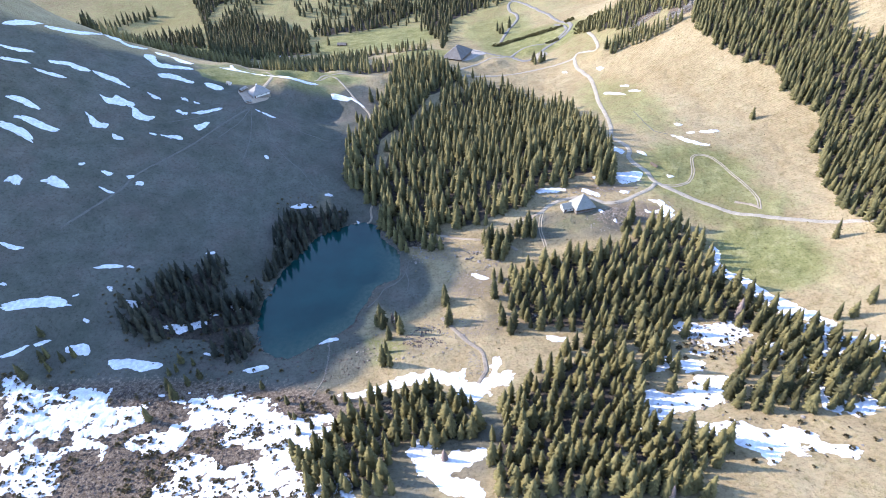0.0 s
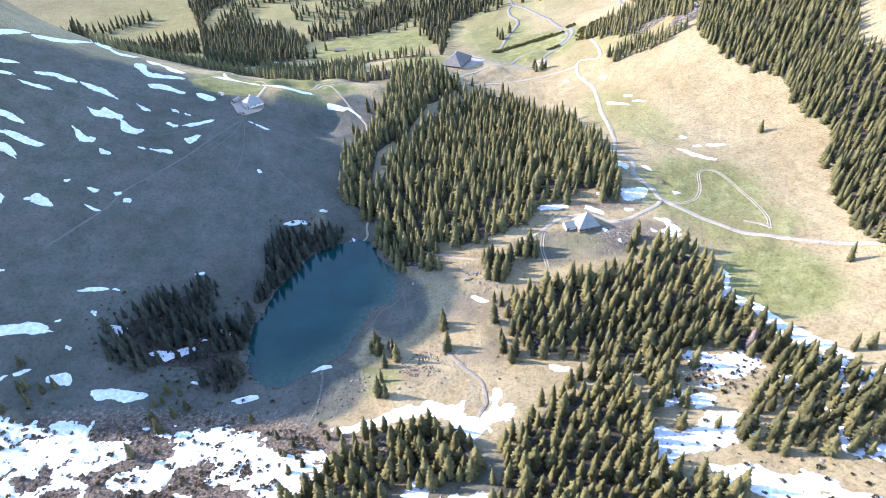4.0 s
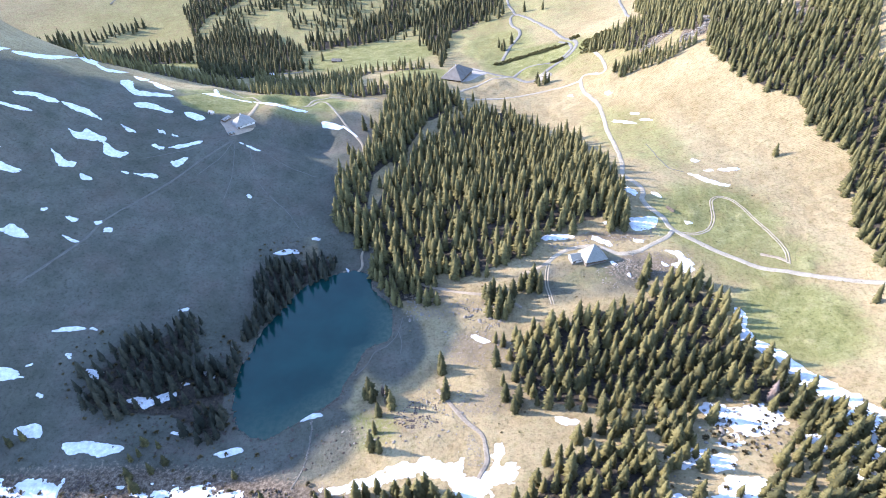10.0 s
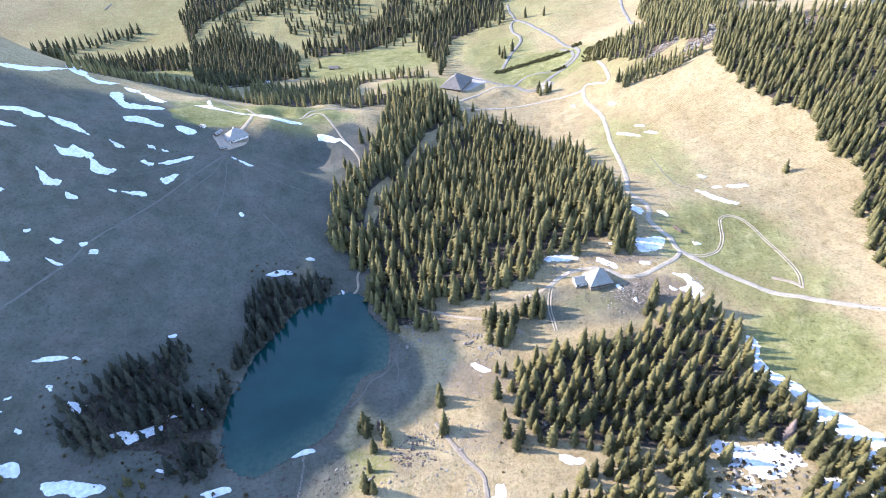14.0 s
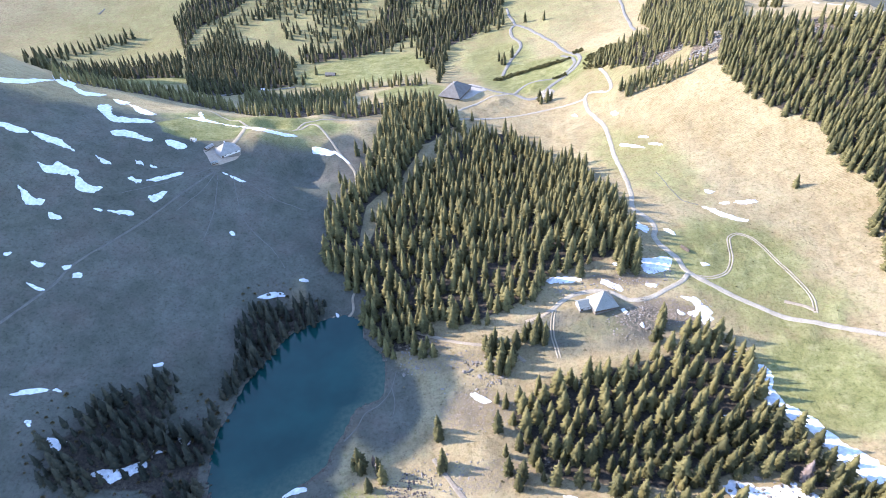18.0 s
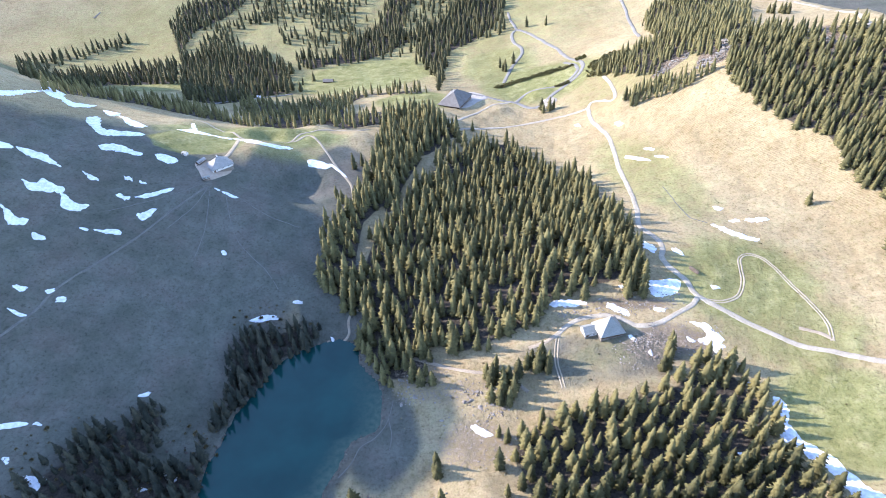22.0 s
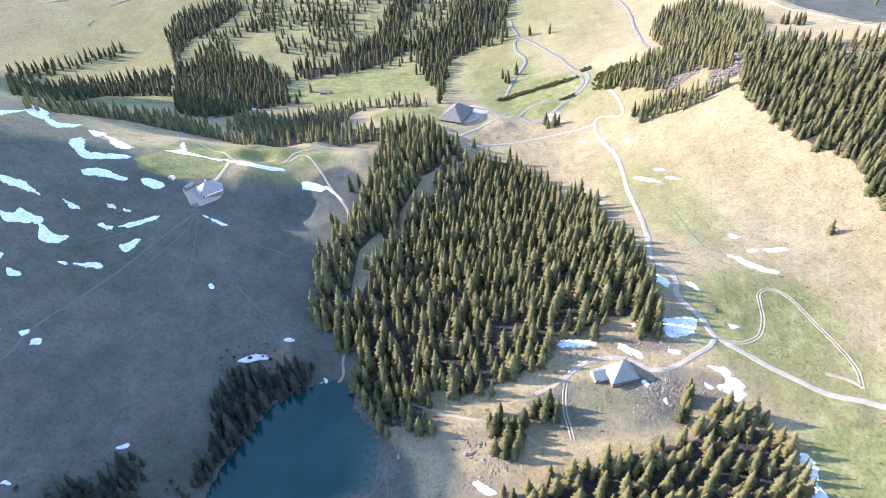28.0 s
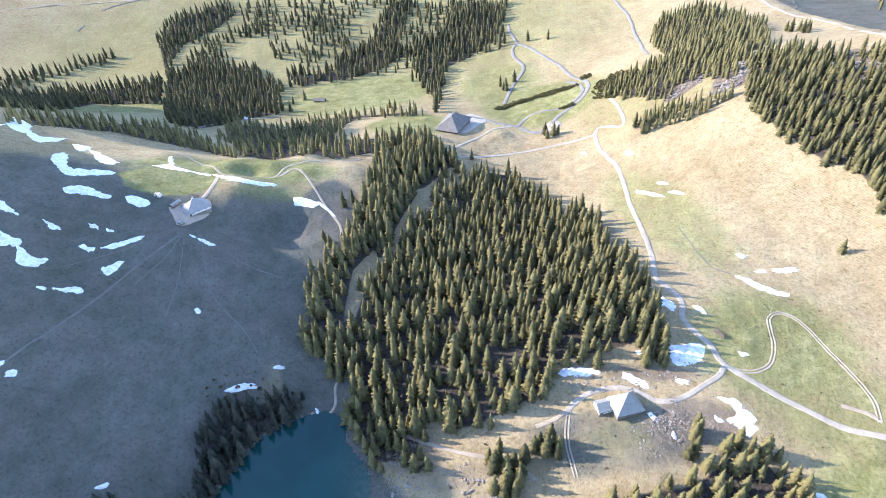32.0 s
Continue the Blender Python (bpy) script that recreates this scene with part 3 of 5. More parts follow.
NEAR_KINDS = [spruce_arrays(s, 18.0, 22, 13, w) for s, w in ((1, 0.22), (2, 0.255), (3, 0.235), (4, 0.28), (5, 0.21), (6, 0.245))]
MID_KINDS = [spruce_arrays(20 + s, 18.0, 17, 10, w) for s, w in enumerate((0.225, 0.255, 0.24, 0.28, 0.21))]
FAR_KINDS = [spruce_arrays(40 + s, 18.0, 9, 7, w) for s, w in enumerate((0.225, 0.25, 0.21, 0.265))]


def make_spruce(kind, needles, label, name="spruce", group="spruces by the lake"):
    tree = new(name)
    for nm, (v, f, vn), mat in (("trunk", kind[1], BARK), ("crown", kind[0], needles)):
        o = new(nm, plain_mesh(nm, v, f, mat))
        round_off(o.data, vn)
        o.parent = tree
    return tagged(tree, label, "tree", group)


SPRUCES = [make_spruce(k, NEEDLES, "olive-green spruce with drooping branches on rough pasture") for k in NEAR_KINDS]
used = set()


def plant(x, y, tall, rng, kinds=None):
    pick = rng.randint(len(kinds or SPRUCES))
    proto = (kinds or SPRUCES)[pick]
    s = tall / 18.0
    wide = s * rng.uniform(0.76, 1.06)
    m = pose(x, y, float(height(x, y)), rng.uniform(-2.5, 2.5), rng.uniform(-2.5, 2.5), rng.uniform(0, 360))
    if proto.name not in used:
        used.add(proto.name)
        proto.matrix_basis, proto.scale = m, (wide, wide, s)
        return proto
    c = copy_thing(proto, m)
    c.scale = (wide, wide, s)
    return c


def scatter(poly, gap, rng, thin=0.0, holes=(), lumps=None):
    """Places inside poly, at least about gap apart, fewer where noise thins them."""
    xs, ys = [p[0] for p in poly], [p[1] for p in poly]
    area = (max(xs) - min(xs)) * (max(ys) - min(ys))
    n = int(area / (gap * gap) * 3.2)
    x, y = rng.uniform(min(xs), max(xs), n), rng.uniform(min(ys), max(ys), n)
    d = inside_by(poly, x, y) + 4.0 * vnoise(x, y, 14.0, 77)
    ok = d > 0
    for hole in holes:
        ok &= inside_by(hole, x, y) < 0
    if thin:
        ok &= vnoise(x, y, lumps or 38.0, 31) + rng.uniform(-0.25, 0.25, n) > thin - 0.55
    out, cells = [], {}
    for px_, py_ in zip(x[ok], y[ok]):
        k = (int(px_ // gap), int(py_ // gap))
        if all((px_ - qx) ** 2 + (py_ - qy) ** 2 > gap * gap for i in (-1, 0, 1) for j in (-1, 0, 1) for qx, qy in cells.get((k[0] + i, k[1] + j), ())):
            cells.setdefault(k, []).append((px_, py_))
            out.append((px_, py_))
    return out


def wood(name, places, kinds, talls, rng, label, needles=NEEDLES):
    """A stand of many spruces as one object."""
    vs, ns, fs, slots, base = [], [], [], [], 0
    spots = np.array(places)
    zs = height(spots[:, 0], spots[:, 1])
    for (x, y), z in zip(places, zs):
        crown, trunk = kinds[rng.randint(len(kinds))]
        s = rng.uniform(*talls) / 18.0
        w = s * rng.uniform(0.72, 1.06)
        th = rng.uniform(0, 6.28)
        c, sn = math.cos(th) * w, math.sin(th) * w
        lx, ly = rng.uniform(-0.04, 0.04, 2)
        for (v, f, vn), slot in ((crown, 0), (trunk, 1)):
            q = np.empty_like(v)
            q[:, 0] = x + v[:, 0] * c - v[:, 1] * sn + lx * v[:, 2]
            q[:, 1] = y + v[:, 0] * sn + v[:, 1] * c + ly * v[:, 2]
            q[:, 2] = z + v[:, 2] * s
            vs.append(q)
            ns.append(np.stack([(vn[:, 0] * c - vn[:, 1] * sn) / w, (vn[:, 0] * sn + vn[:, 1] * c) / w, vn[:, 2]], 1))
            fs += [tuple(base + i for i in face) for face in f]
            slots += [slot] * len(f)
            base += len(v)
    ob = mesh_object(name, np.concatenate(vs), fs, None, False, [needles, BARK], slots)
    round_off(ob.data, np.concatenate(ns))
    return tagged(ob, label, "forest", kind="stuff")


CENTRAL = [(-38, 668), (-2, 688), (21, 652), (70, 656), (101, 622), (104, 568), (129, 540), (128, 473), (135, 436), (135, 391), (130, 378), (116, 384), (100, 381), (84, 380), (72, 376), (62, 364), (50, 355),
           (20, 346), (-2, 355), (-2, 331), (-31, 335), (-47, 361), (-45, 386), (-69, 402), (-79, 424), (-79, 463), (-60, 499), (-49, 553)]
GLADE = [(-52, 477), (-37, 507), (-32, 490), (-40, 456), (-45, 431), (-55, 428)]
SECOND = [(50, 301), (73, 302), (101, 310), (121, 311), (145, 325), (162, 316), (170, 295), (163, 272), (173, 251), (177, 232), (186, 214), (181, 202), (165, 221), (143, 238),
          (117, 228), (87, 233), (63, 238), (45, 245), (38, 267), (35, 287)]
FRONT_A = [(-57, 186), (-35, 200), (-11, 200), (12, 184), (13, 163), (0, 158), (-27, 162), (-25, 132), (-59, 136), (-65, 164)]
FRONT_B = [(28, 181), (50, 209), (82, 219), (98, 202), (87, 161), (74, 141), (100, 120), (96, 117), (17, 126), (15, 159)]
FRONT_R = [(139, 190), (162, 209), (186, 222), (212, 190), (190, 156), (149, 154), (125, 165)]
SHORE_W = [(-124, 358), (-117, 374), (-79, 388), (-71, 380), (-74, 368), (-91, 355), (-106, 329), (-116, 308), (-122, 303), (-119, 286), (-119, 266), (-115, 245), (-122, 236), (-134, 239),
           (-149, 249), (-176, 247), (-192, 251), (-197, 275), (-178, 298), (-153, 320), (-144, 313), (-147, 283), (-127, 294), (-121, 316)]
BANK_SNOW = [
    [(-172, 259), (-168, 262), (-160, 263), (-151, 268), (-150, 264), (-157, 260), (-162, 256), (-166, 258)],
    [(-198, 274), (-194, 275), (-191, 274), (-190, 269), (-193, 271)],
    [(-216, 236), (-215, 239), (-209, 241), (-206, 240), (-205, 235), (-211, 235)],
    [(-193, 232), (-181, 234), (-167, 233), (-164, 231), (-168, 229), (-173, 227), (-182, 229), (-187, 227)],
    [(-139, 284), (-135, 284), (-134, 279), (-138, 282)],
    [(-118, 229), (-114, 231), (-106, 232), (-105, 230), (-113, 228)],
]
BANK_OPEN = [[(-167, 255), (-140, 261), (-131, 242), (-163, 237), (-175, 245)], [(-153, 275), (-139, 274), (-137, 263), (-148, 262)]]
RIDGE_BELT = [(-342, 621), (-352, 702), (-325, 743), (-305, 757), (-252, 740), (-189, 672), (-165, 647), (-163, 623), (-219, 657), (-289, 674), (-312, 636), (-325, 595)]
BELT = [(-212, 725), (-217, 796), (-159, 770), (-126, 799), (-99, 798), (-7, 775), (2, 748), (-71, 777), (-89, 743), (-85, 696), (-28, 687), (3, 694), (0, 667), (-32,
    656), (-76, 631), (-127, 637), (-163, 638)]
WEST_BAND = [(-600, 973), (-533, 997), (-449, 991), (-379, 1001), (-337, 888), (-443, 913), (-458, 864), (-357, 643)]
WEST_LINE = [(-632, 1030), (-565, 1066), (-496, 1114), (-488, 1091), (-554, 1041), (-607, 986)]
BLOCK_C = [(-377, 1021), (-315, 1039), (-250, 1016), (-196, 945), (-183, 863), (-169, 830), (-214, 809), (-226, 785), (-246, 756), (-286, 781), (-337, 897)]
BAND_L = [(-393, 1043), (-438, 1163), (-434, 1218), (-347, 1268), (-320, 1228), (-346, 1170), (-389, 1119), (-384, 1042)]
BAND_D = [(-203, 988), (-138, 985), (-126, 1031), (-79, 1094), (-55, 1206), (-16, 1195), (-38, 1028), (9, 1050), (34, 1059), (-42, 1001), (-80, 963), (-118, 945), (-172,
    941)]
BAND_E = [(11, 758), (30, 943), (79, 978), (107, 1022), (136, 1130), (49, 1173), (35, 1077), (-9, 1037), (-17, 983), (-5, 891), (12, 830)]
SPARSE = [(-300, 1229), (-182, 1232), (-55, 1202), (-79, 1104), (-128, 1050), (-231, 1051)]
R_ONE = [(269, 856), (299, 910), (344, 907), (358, 782), (309, 676), (280, 673), (261, 684), (251, 768)]
R_TWO = [(180, 728), (210, 743), (258, 743), (283, 679), (289, 661), (269, 627), (251, 668), (221, 661), (201, 691)]
R_THREE = [(187, 647), (209, 650), (225, 644), (249, 623), (263, 614), (246, 615), (218, 621), (194, 627)]
R_FOUR = [(263, 613), (263, 592), (264, 575), (270, 542), (277, 514), (288, 500), (294, 471), (293, 453), (298, 440), (334, 470), (371, 550), (331, 616), (320, 642),
    (296, 667)]
HEDGE = [(80, 764), (102, 773), (125, 779), (147, 779), (170, 778), (171, 783), (147, 785), (125, 786), (102, 780), (79, 774)]
EAST_LOW = [(293, 489), (290, 457), (301, 422), (284, 394), (261, 330), (260, 288), (269, 268), (307, 264), (394, 403), (344, 486)]
CRAG_BANDS = [[(221, 658), (233, 668), (250, 668), (252, 662), (236, 660), (226, 653)], [(244, 637), (256, 643), (268, 640), (276, 652), (280, 664), (284, 660), (278, 640), (268, 628), (255, 632)], [(318, 606), (334, 600), (342, 575), (336, 570), (326, 586)]]
LONE_SOUTH = [(-225, 228), (-220, 223), (-215, 229), (-155, 215), (-150, 209), (-158, 194), (-65, 168), (-63, 160), (-43, 261), (-39, 258), (-30, 257), (-35, 248), (-36,
    236), (-33, 223), (0, 274), (1, 255), (33, 260), (37, 241), (49, 244), (242, 285), (107, 182), (123, 180), (206, 218), (214, 218), (-230, 217), (-1, 277),
    (32, 293), (36, 289), (61, 337), (59, 335), (129, 329), (227, 225), (57, 262)]
LONE_SHORE = [(70, 222), (77, 223), (83, 221), (88, 221), (95, 225), (101, 226), (91, 231), (93, 217), (64, 218), (104, 219), (109, 217), (114, 213), (106, 224), (84, 228), (35, 312), (40, 311), (44, 321), (29, 331), (35, 336), (55, 335), (60, 336), (38, 325), (131, 333), (0, 280), (2, 258), (31, 275), (33, 250),
    (39, 246), (-40, 261), (-28, 252), (-37, 225)]
LONE_NORTH = [(-73, 507), (-68, 499), (-63, 550), (-57, 556), (96, 824), (91, 837), (120, 685), (126, 321), (123, 320), (60, 332), (63, 328), (57, 330),
    (-34, 796), (-41, 809), (-138, 761), (-167, 872), (-163, 836), (188, 639), (192, 629), (127, 688), (-154, 882), (93, 822), (96, 818), (108, 841), (91, 975), (119, 692), (131, 688), (144, 976), (168, 958), (361, 743), (362, 737), (368, 733), (365, 722), (368, 718), (372, 728), (118, 373), (127, 371), (122, 377), (93, 376)]

LONE_EDGE = [(-224, 231), (-216, 230), (-211, 233), (-231, 243), (-158, 225), (-155, 228), (-147, 233), (-141, 224), (-146, 219), (-154, 234), (-104, 215), (-60, 197), (-55, 199), (-87, 201), (-80, 188), (-76, 178), (-77, 194), (-70, 181), (-83, 190), (-57, 179), (-51, 175)]
FRONT_C = [(90, 160), (101, 163), (103, 151), (120, 146), (113, 137), (91, 127), (98, 117), (63, 116), (71, 142)]
FRONT_D = [(98, 202), (110, 195), (121, 196), (120, 203), (115, 223), (134, 220), (126, 229), (100, 216)]
FRONT_E = [(-76, 166), (-67, 176), (-57, 167), (-52, 152), (-40, 137), (-59, 134), (-71, 145)]
GLADE_TWO = [(-9, 590), (18, 606), (22, 587), (-9, 567)]
FAR_LOOSE = [(-381, 1031), (-431, 1171), (-326, 1261), (-45, 1199), (136, 1130), (86, 799), (15, 783), (-5, 904), (-80, 963), (-181, 953), (-179, 862), (-305, 828)]
MEADOW = [(-171, 826), (-164, 939), (-87, 950), (-39, 918), (5, 805), (-7, 783), (-101, 806)]
GLADE_FOUR = [(46, 650), (21, 630), (-8, 584), (-22, 541), (-32, 498), (-43, 468), (-46, 453), (-37, 457), (-27, 484), (-13, 526), (6, 565), (19, 586), (47, 627)]
OPEN_TOP = [(27, 706), (129, 698), (113, 548), (95, 589), (74, 622), (48, 629), (24, 644)]


def lay_litter_shade(woods, clear):
    """Fallen needles and dead twigs under the stands, coloured darker for the shade there."""
    me = ground.data
    co = np.empty(len(me.vertices) * 3)
    me.vertices.foreach_get("co", co)
    x, y = co[0::3], co[1::3]
    amount = np.zeros(len(x), np.float32)
    for poly in woods:
        amount = np.maximum(amount, step(1.0, 9.0, inside_by(poly, x, y)))
    for poly in clear:
        amount *= 1 - step(-1.0, 3.0, inside_by(poly, x, y))
    att = me.attributes.new("litter_shade", "FLOAT", "POINT")
    att.data.foreach_set("value", amount.astype(np.float32))


lay_litter_shade((CENTRAL, SECOND, FRONT_A, FRONT_B, FRONT_C, FRONT_D, FRONT_E, SHORE_W, RIDGE_BELT, BELT, WEST_BAND, BLOCK_C, BAND_L, BAND_D, BAND_E, R_ONE, R_TWO, R_FOUR, EAST_LOW), (GLADE, GLADE_TWO, GLADE_FOUR, OPEN_TOP))
rng = np.random.RandomState(11)
wood("central_wood", scatter(CENTRAL, 4.9, rng, 0.22, (GLADE, GLADE_TWO, GLADE_FOUR, OPEN_TOP), 17.0) + scatter(GLADE_FOUR, 8.0, rng, 0.72, (), 14.0), MID_KINDS, (10.0, 22.0), rng, "dense spruce wood between lake and pasture road")
wood("front_wood", scatter(FRONT_B, 4.5, rng) + scatter(FRONT_A, 4.5, rng) + scatter(FRONT_C, 4.6, rng) + scatter(FRONT_D, 5.0, rng) + scatter(FRONT_E, 5.0, rng), NEAR_KINDS, (9.5, 18.5), rng, "dense olive spruce wood on snowy rough ground")
# spruces on the bank; the shade there is put into their needle colour
BANK_SPRUCES = [make_spruce(k, SHADED_NEEDLES, "spruce on the steep lake bank, needles coloured darker for the shade", "mountain_pine", "pines on the lake bank") for k in MID_KINDS]
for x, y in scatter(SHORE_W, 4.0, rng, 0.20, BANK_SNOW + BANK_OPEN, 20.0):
    plant(x, y, rng.uniform(7.0, 16.0), rng, BANK_SPRUCES)
wood("east_wood", scatter(R_FOUR, 4.3, rng, 0.0, (CRAG_BANDS[2],)) + scatter(EAST_LOW, 4.6, rng), MID_KINDS, (10.5, 18.0), rng, "spruce forest on the steep sunlit slope")
wood("shoulder_wood", scatter(R_ONE, 4.8, rng) + scatter(R_TWO, 4.6, rng, 0.0, CRAG_BANDS[:2]) + scatter(R_THREE, 4.0, rng), FAR_KINDS, (9.0, 16.0), rng, "spruces on the far rocky shoulder")
wood("ridge_wood", scatter(RIDGE_BELT, 6.2, rng, 0.0) + scatter(BELT, 6.2, rng, 0.0), FAR_KINDS, (8.5, 16.0), rng, "dark spruce belt behind the grassy ridge")
wood("far_west_wood", scatter(WEST_BAND, 7.0, rng, 0.2) + scatter(WEST_LINE, 8.0, rng, 0.3) + scatter(BLOCK_C, 6.6, rng, 0.0) + scatter(BAND_L, 7.0, rng, 0.1),
     FAR_KINDS, (12.0, 21.0), rng, "spruce woods in the far valley")
wood("far_middle_wood", scatter(BAND_D, 6.8, rng, 0.1) + scatter(BAND_E, 6.6, rng, 0.05) + scatter(SPARSE, 10.0, rng, 0.6, (), 26.0) + scatter(FAR_LOOSE, 9.0, rng, 0.80, (MEADOW,), 55.0), FAR_KINDS, (12.0, 21.0), rng, "loose spruce woods on the far slope")
wood("valley_wood", scatter([(560, 905), (600, 960), (680, 985), (760, 960), (700, 890), (620, 860)], 9.0, rng, 0.45, (), 30.0), FAR_KINDS, (9.0, 16.0), rng, "loose spruces in the shaded valley beyond the crest")
SNOW_SPRUCES = [make_spruce(k, NEEDLES, "spruce standing in snow and rubble", "spruce", "spruces in the snow") for k in NEAR_KINDS]
for x, y in scatter(FRONT_R, 4.9, rng):
    plant(x, y, rng.uniform(9.0, 18.0), rng, SNOW_SPRUCES)
behind = []
for x, y in scatter(SECOND, 5.1, rng):
    if y > 268:
        behind.append((x, y))
    elif math.hypot(x - 162, y - 231) > 5.0:
        plant(x, y, rng.uniform(10, 19.5), rng)
wood("barn_wood", behind, NEAR_KINDS, (10.0, 19.5), rng, "olive spruce wood on the slope below the barn")
for group, talls in ((LONE_SOUTH, (9, 15)), (LONE_SHORE, (12, 19)), (LONE_NORTH, (11, 18)), (LONE_EDGE, (6, 11))):
    for x, y in group:
        plant(x, y, rng.uniform(*talls), rng)
for x, y in ((37, 318), (42, 316), (31, 326), (47, 329), (34, 330), (52, 333), (58, 331), (64, 331), (41, 326), (30, 315), (130, 330)):
    plant(x, y, rng.uniform(13, 19), rng)
plant(261, 445, 12.0, rng)
for x, y in ((121, 394), (128, 403), (131, 393), (131, 384), (127, 375), (119, 377), (128, 428), (130, 438), (128, 415), (134, 410), (133, 450), (131, 462), (134, 426)):
    plant(x, y, rng.uniform(17, 22), rng)
BARE_SPRUCES = [make_spruce(NEAR_KINDS[k], DEAD_NEEDLES, "dead spruce with pinkish-brown bare twigs") for k in (0, 4)]
for x, y, tall in ((162, 231, 17.0), (-31, 257, 10.0), (-4, 150, 9.0), (-33, 262, 9.0), (83, 118, 10.0)):
    plant(x, y, tall, rng, BARE_SPRUCES)

# ---------------------------------------------------------------- snow
SNOW_WEST_HIGH = [(-300.0, 393.7, 12.1, 3.8, -26), (-304.8, 422.1, 9.0, 3.1, -2), (-291.9, 407.2, 11.6, 3.3, 5), (-302.9, 462.5, 9.4, 2.2, 13), (-328.2, 476.0, 9.9, 2.3, 36),
    (-324.3, 461.4, 7.9, 2.1, 22), (-345.4, 523.1, 15.8, 3.8, 76)]
SNOW_WEST_MID = [(-286.5, 351.6, 4.3, 4.2, -17), (-263.9, 357.5, 7.4, 4.6, 19), (-238.8, 377.2, 3.4, 1.7, 8), (-233.9, 361.2, 4.7, 1.2, -14), (-224.5, 379.3, 2.4, 2.0, 1), (-217.7,
    375.1, 2.6, 2.2, -4), (-106.8, 384.3, 7.7, 1.8, 19), (-88.0, 396.9, 3.1, 1.3, 18), (-139.2, 428.8, 1.8, 1.6, -7), (-269.9, 301.6, 6.6, 1.8, -5), (-255.3, 379.5, 1.7,
    1.4, 4)]
SNOW_WEST_LOW = [(-212.8, 298.2, 8.0, 1.8, 15), (-240.7, 263.6, 16.9, 3.9, 9), (-263.2, 273.7, 2.1, 1.0, 2), (-208.1, 281.7, 1.5, 1.1, 29), (-223.7, 272.5, 1.7, 0.7, 49),
    (-242.0, 232.4, 6.5, 1.3, 33), (-229.9,
    239.2, 3.6, 1.3, 31), (-142.5, 242.2, 2.3, 1.0, -19), (-71.2, 249.6, 5.7, 1.8, 20), (-212.6, 256.3, 1.8, 1.2, 3), (-194.1, 272.8, 3.2,
    1.6, -16), (-159.7, 324.5, 3.1, 1.2, 28), (-146.7, 274.4, 2.2, 1.1, -11)]
SNOW_RIDGE_TWO = [(-76.1, 544.4, 12.0, 2.0, -52), (-68.0, 365.3, 1.5, 0.9, -53), (-63.8, 372.0, 2.6, 1.4, -59), (-211.3, 818.2, 9.4, 5.0, -44)]
SNOW_EAST = [(205.2, 456.4, 3.3, 2.6, -35), (176.3, 550.9, 12.7, 2.4, -55), (188.3, 558.8, 5.0, 1.7, -58),
    (193.6, 540.9, 5.8, 1.8, -54), (146.1, 640.2, 3.7, 2.0, -54), (177.6, 614.1, 3.8, 2.9, -32), (23.8, 297.6, 6.2, 2.3, -29), (61.9, 231.9, 5.6, 2.7, -28)]
SNOW_EDGE = [(197.9, 212.1, 3.7, 2.0, -90), (164.5, 306.8, 3.9, 1.6, -45), (146.0, 268.0, 3.0, 1.5, -60)]
SNOW_SHORE = [(-190.3, 273.9, 2.0, 1.6, -32), (-133.8, 280.9, 2.3, 1.2, -49), (-202.3, 300.7, 2.1, 0.9, 2), (-207.1, 280.1, 1.2, 0.8, -9)]
SNOW_BARN = [(143.0, 415.0, 4.6, 5.4, -7), (159.5, 409.0, 2.2, 4.2, 20), (171.0, 374.5, 2.3, 1.5, -24), (225.0, 438.3, 9.4, 2.4, -9), (210.3, 439.5, 3.3, 2.0, -18), (119.5,
    380.2, 4.9, 1.6, -24), (113.1, 342.4, 2.9, 1.6, -45), (120.5, 331.8, 2.1, 1.2, -76), (144.6, 338.1, 2.8, 1.4, -39), (133.6, 360.8, 3.4, 1.7, -38)]
SNOW_STRIP = [(173, 298), (177, 290), (173, 283), (174, 276), (176, 271), (180, 268), (183, 262), (185, 256), (186, 252), (191, 244), (195, 237), (198, 230), (201, 227), (199,
    222), (194, 218), (193, 222), (188, 226), (185, 230), (183, 237), (180, 242), (180, 250), (177, 257), (173, 263), (170, 269), (166, 275), (167, 284)]
SNOW_TONGUE = [(148, 350), (152, 350), (156, 348), (158, 344), (162, 338), (163, 335), (160, 334), (161, 331), (155, 328), (153, 331), (151, 334), (148, 337), (150, 338), (154, 339), (154, 342), (150, 348)]
SNOW_VERGE_A = [(73, 376), (79, 377), (88, 375), (93, 372), (89, 371), (79, 373), (74, 373)]
SNOW_VERGE_B = [(105, 369), (110, 367), (114, 363), (117, 359), (113, 359), (108, 363)]
SNOW_SLOPE = [(191, 438), (198, 435), (206, 426), (213, 421), (219, 418), (213, 415), (206, 418), (199, 425)]
SNOW_BANK = [(-165, 568), (-156, 567), (-140, 558), (-132, 558), (-120, 565), (-116, 562), (-132, 552), (-146, 551), (-160, 563)]
SNOW_CAP = [(-210, 572), (-200, 580), (-208, 595), (-207, 602), (-203, 593), (-195, 577), (-180, 572), (-165, 566), (-166, 563), (-180, 568), (-198, 569)]
SNOW_TRAP = [(133, 382), (142, 383), (151, 382), (150, 377), (145, 371), (139, 371), (133, 372)]
SNOW_HOLLOW = [(-102, 555), (-94, 556), (-87, 554), (-81, 549), (-86, 544), (-95, 545), (-100, 545)]
SNOW_BELOW = [(-160, 490), (-153, 488), (-145, 486), (-140, 483), (-144, 481), (-151, 484), (-156, 486)]
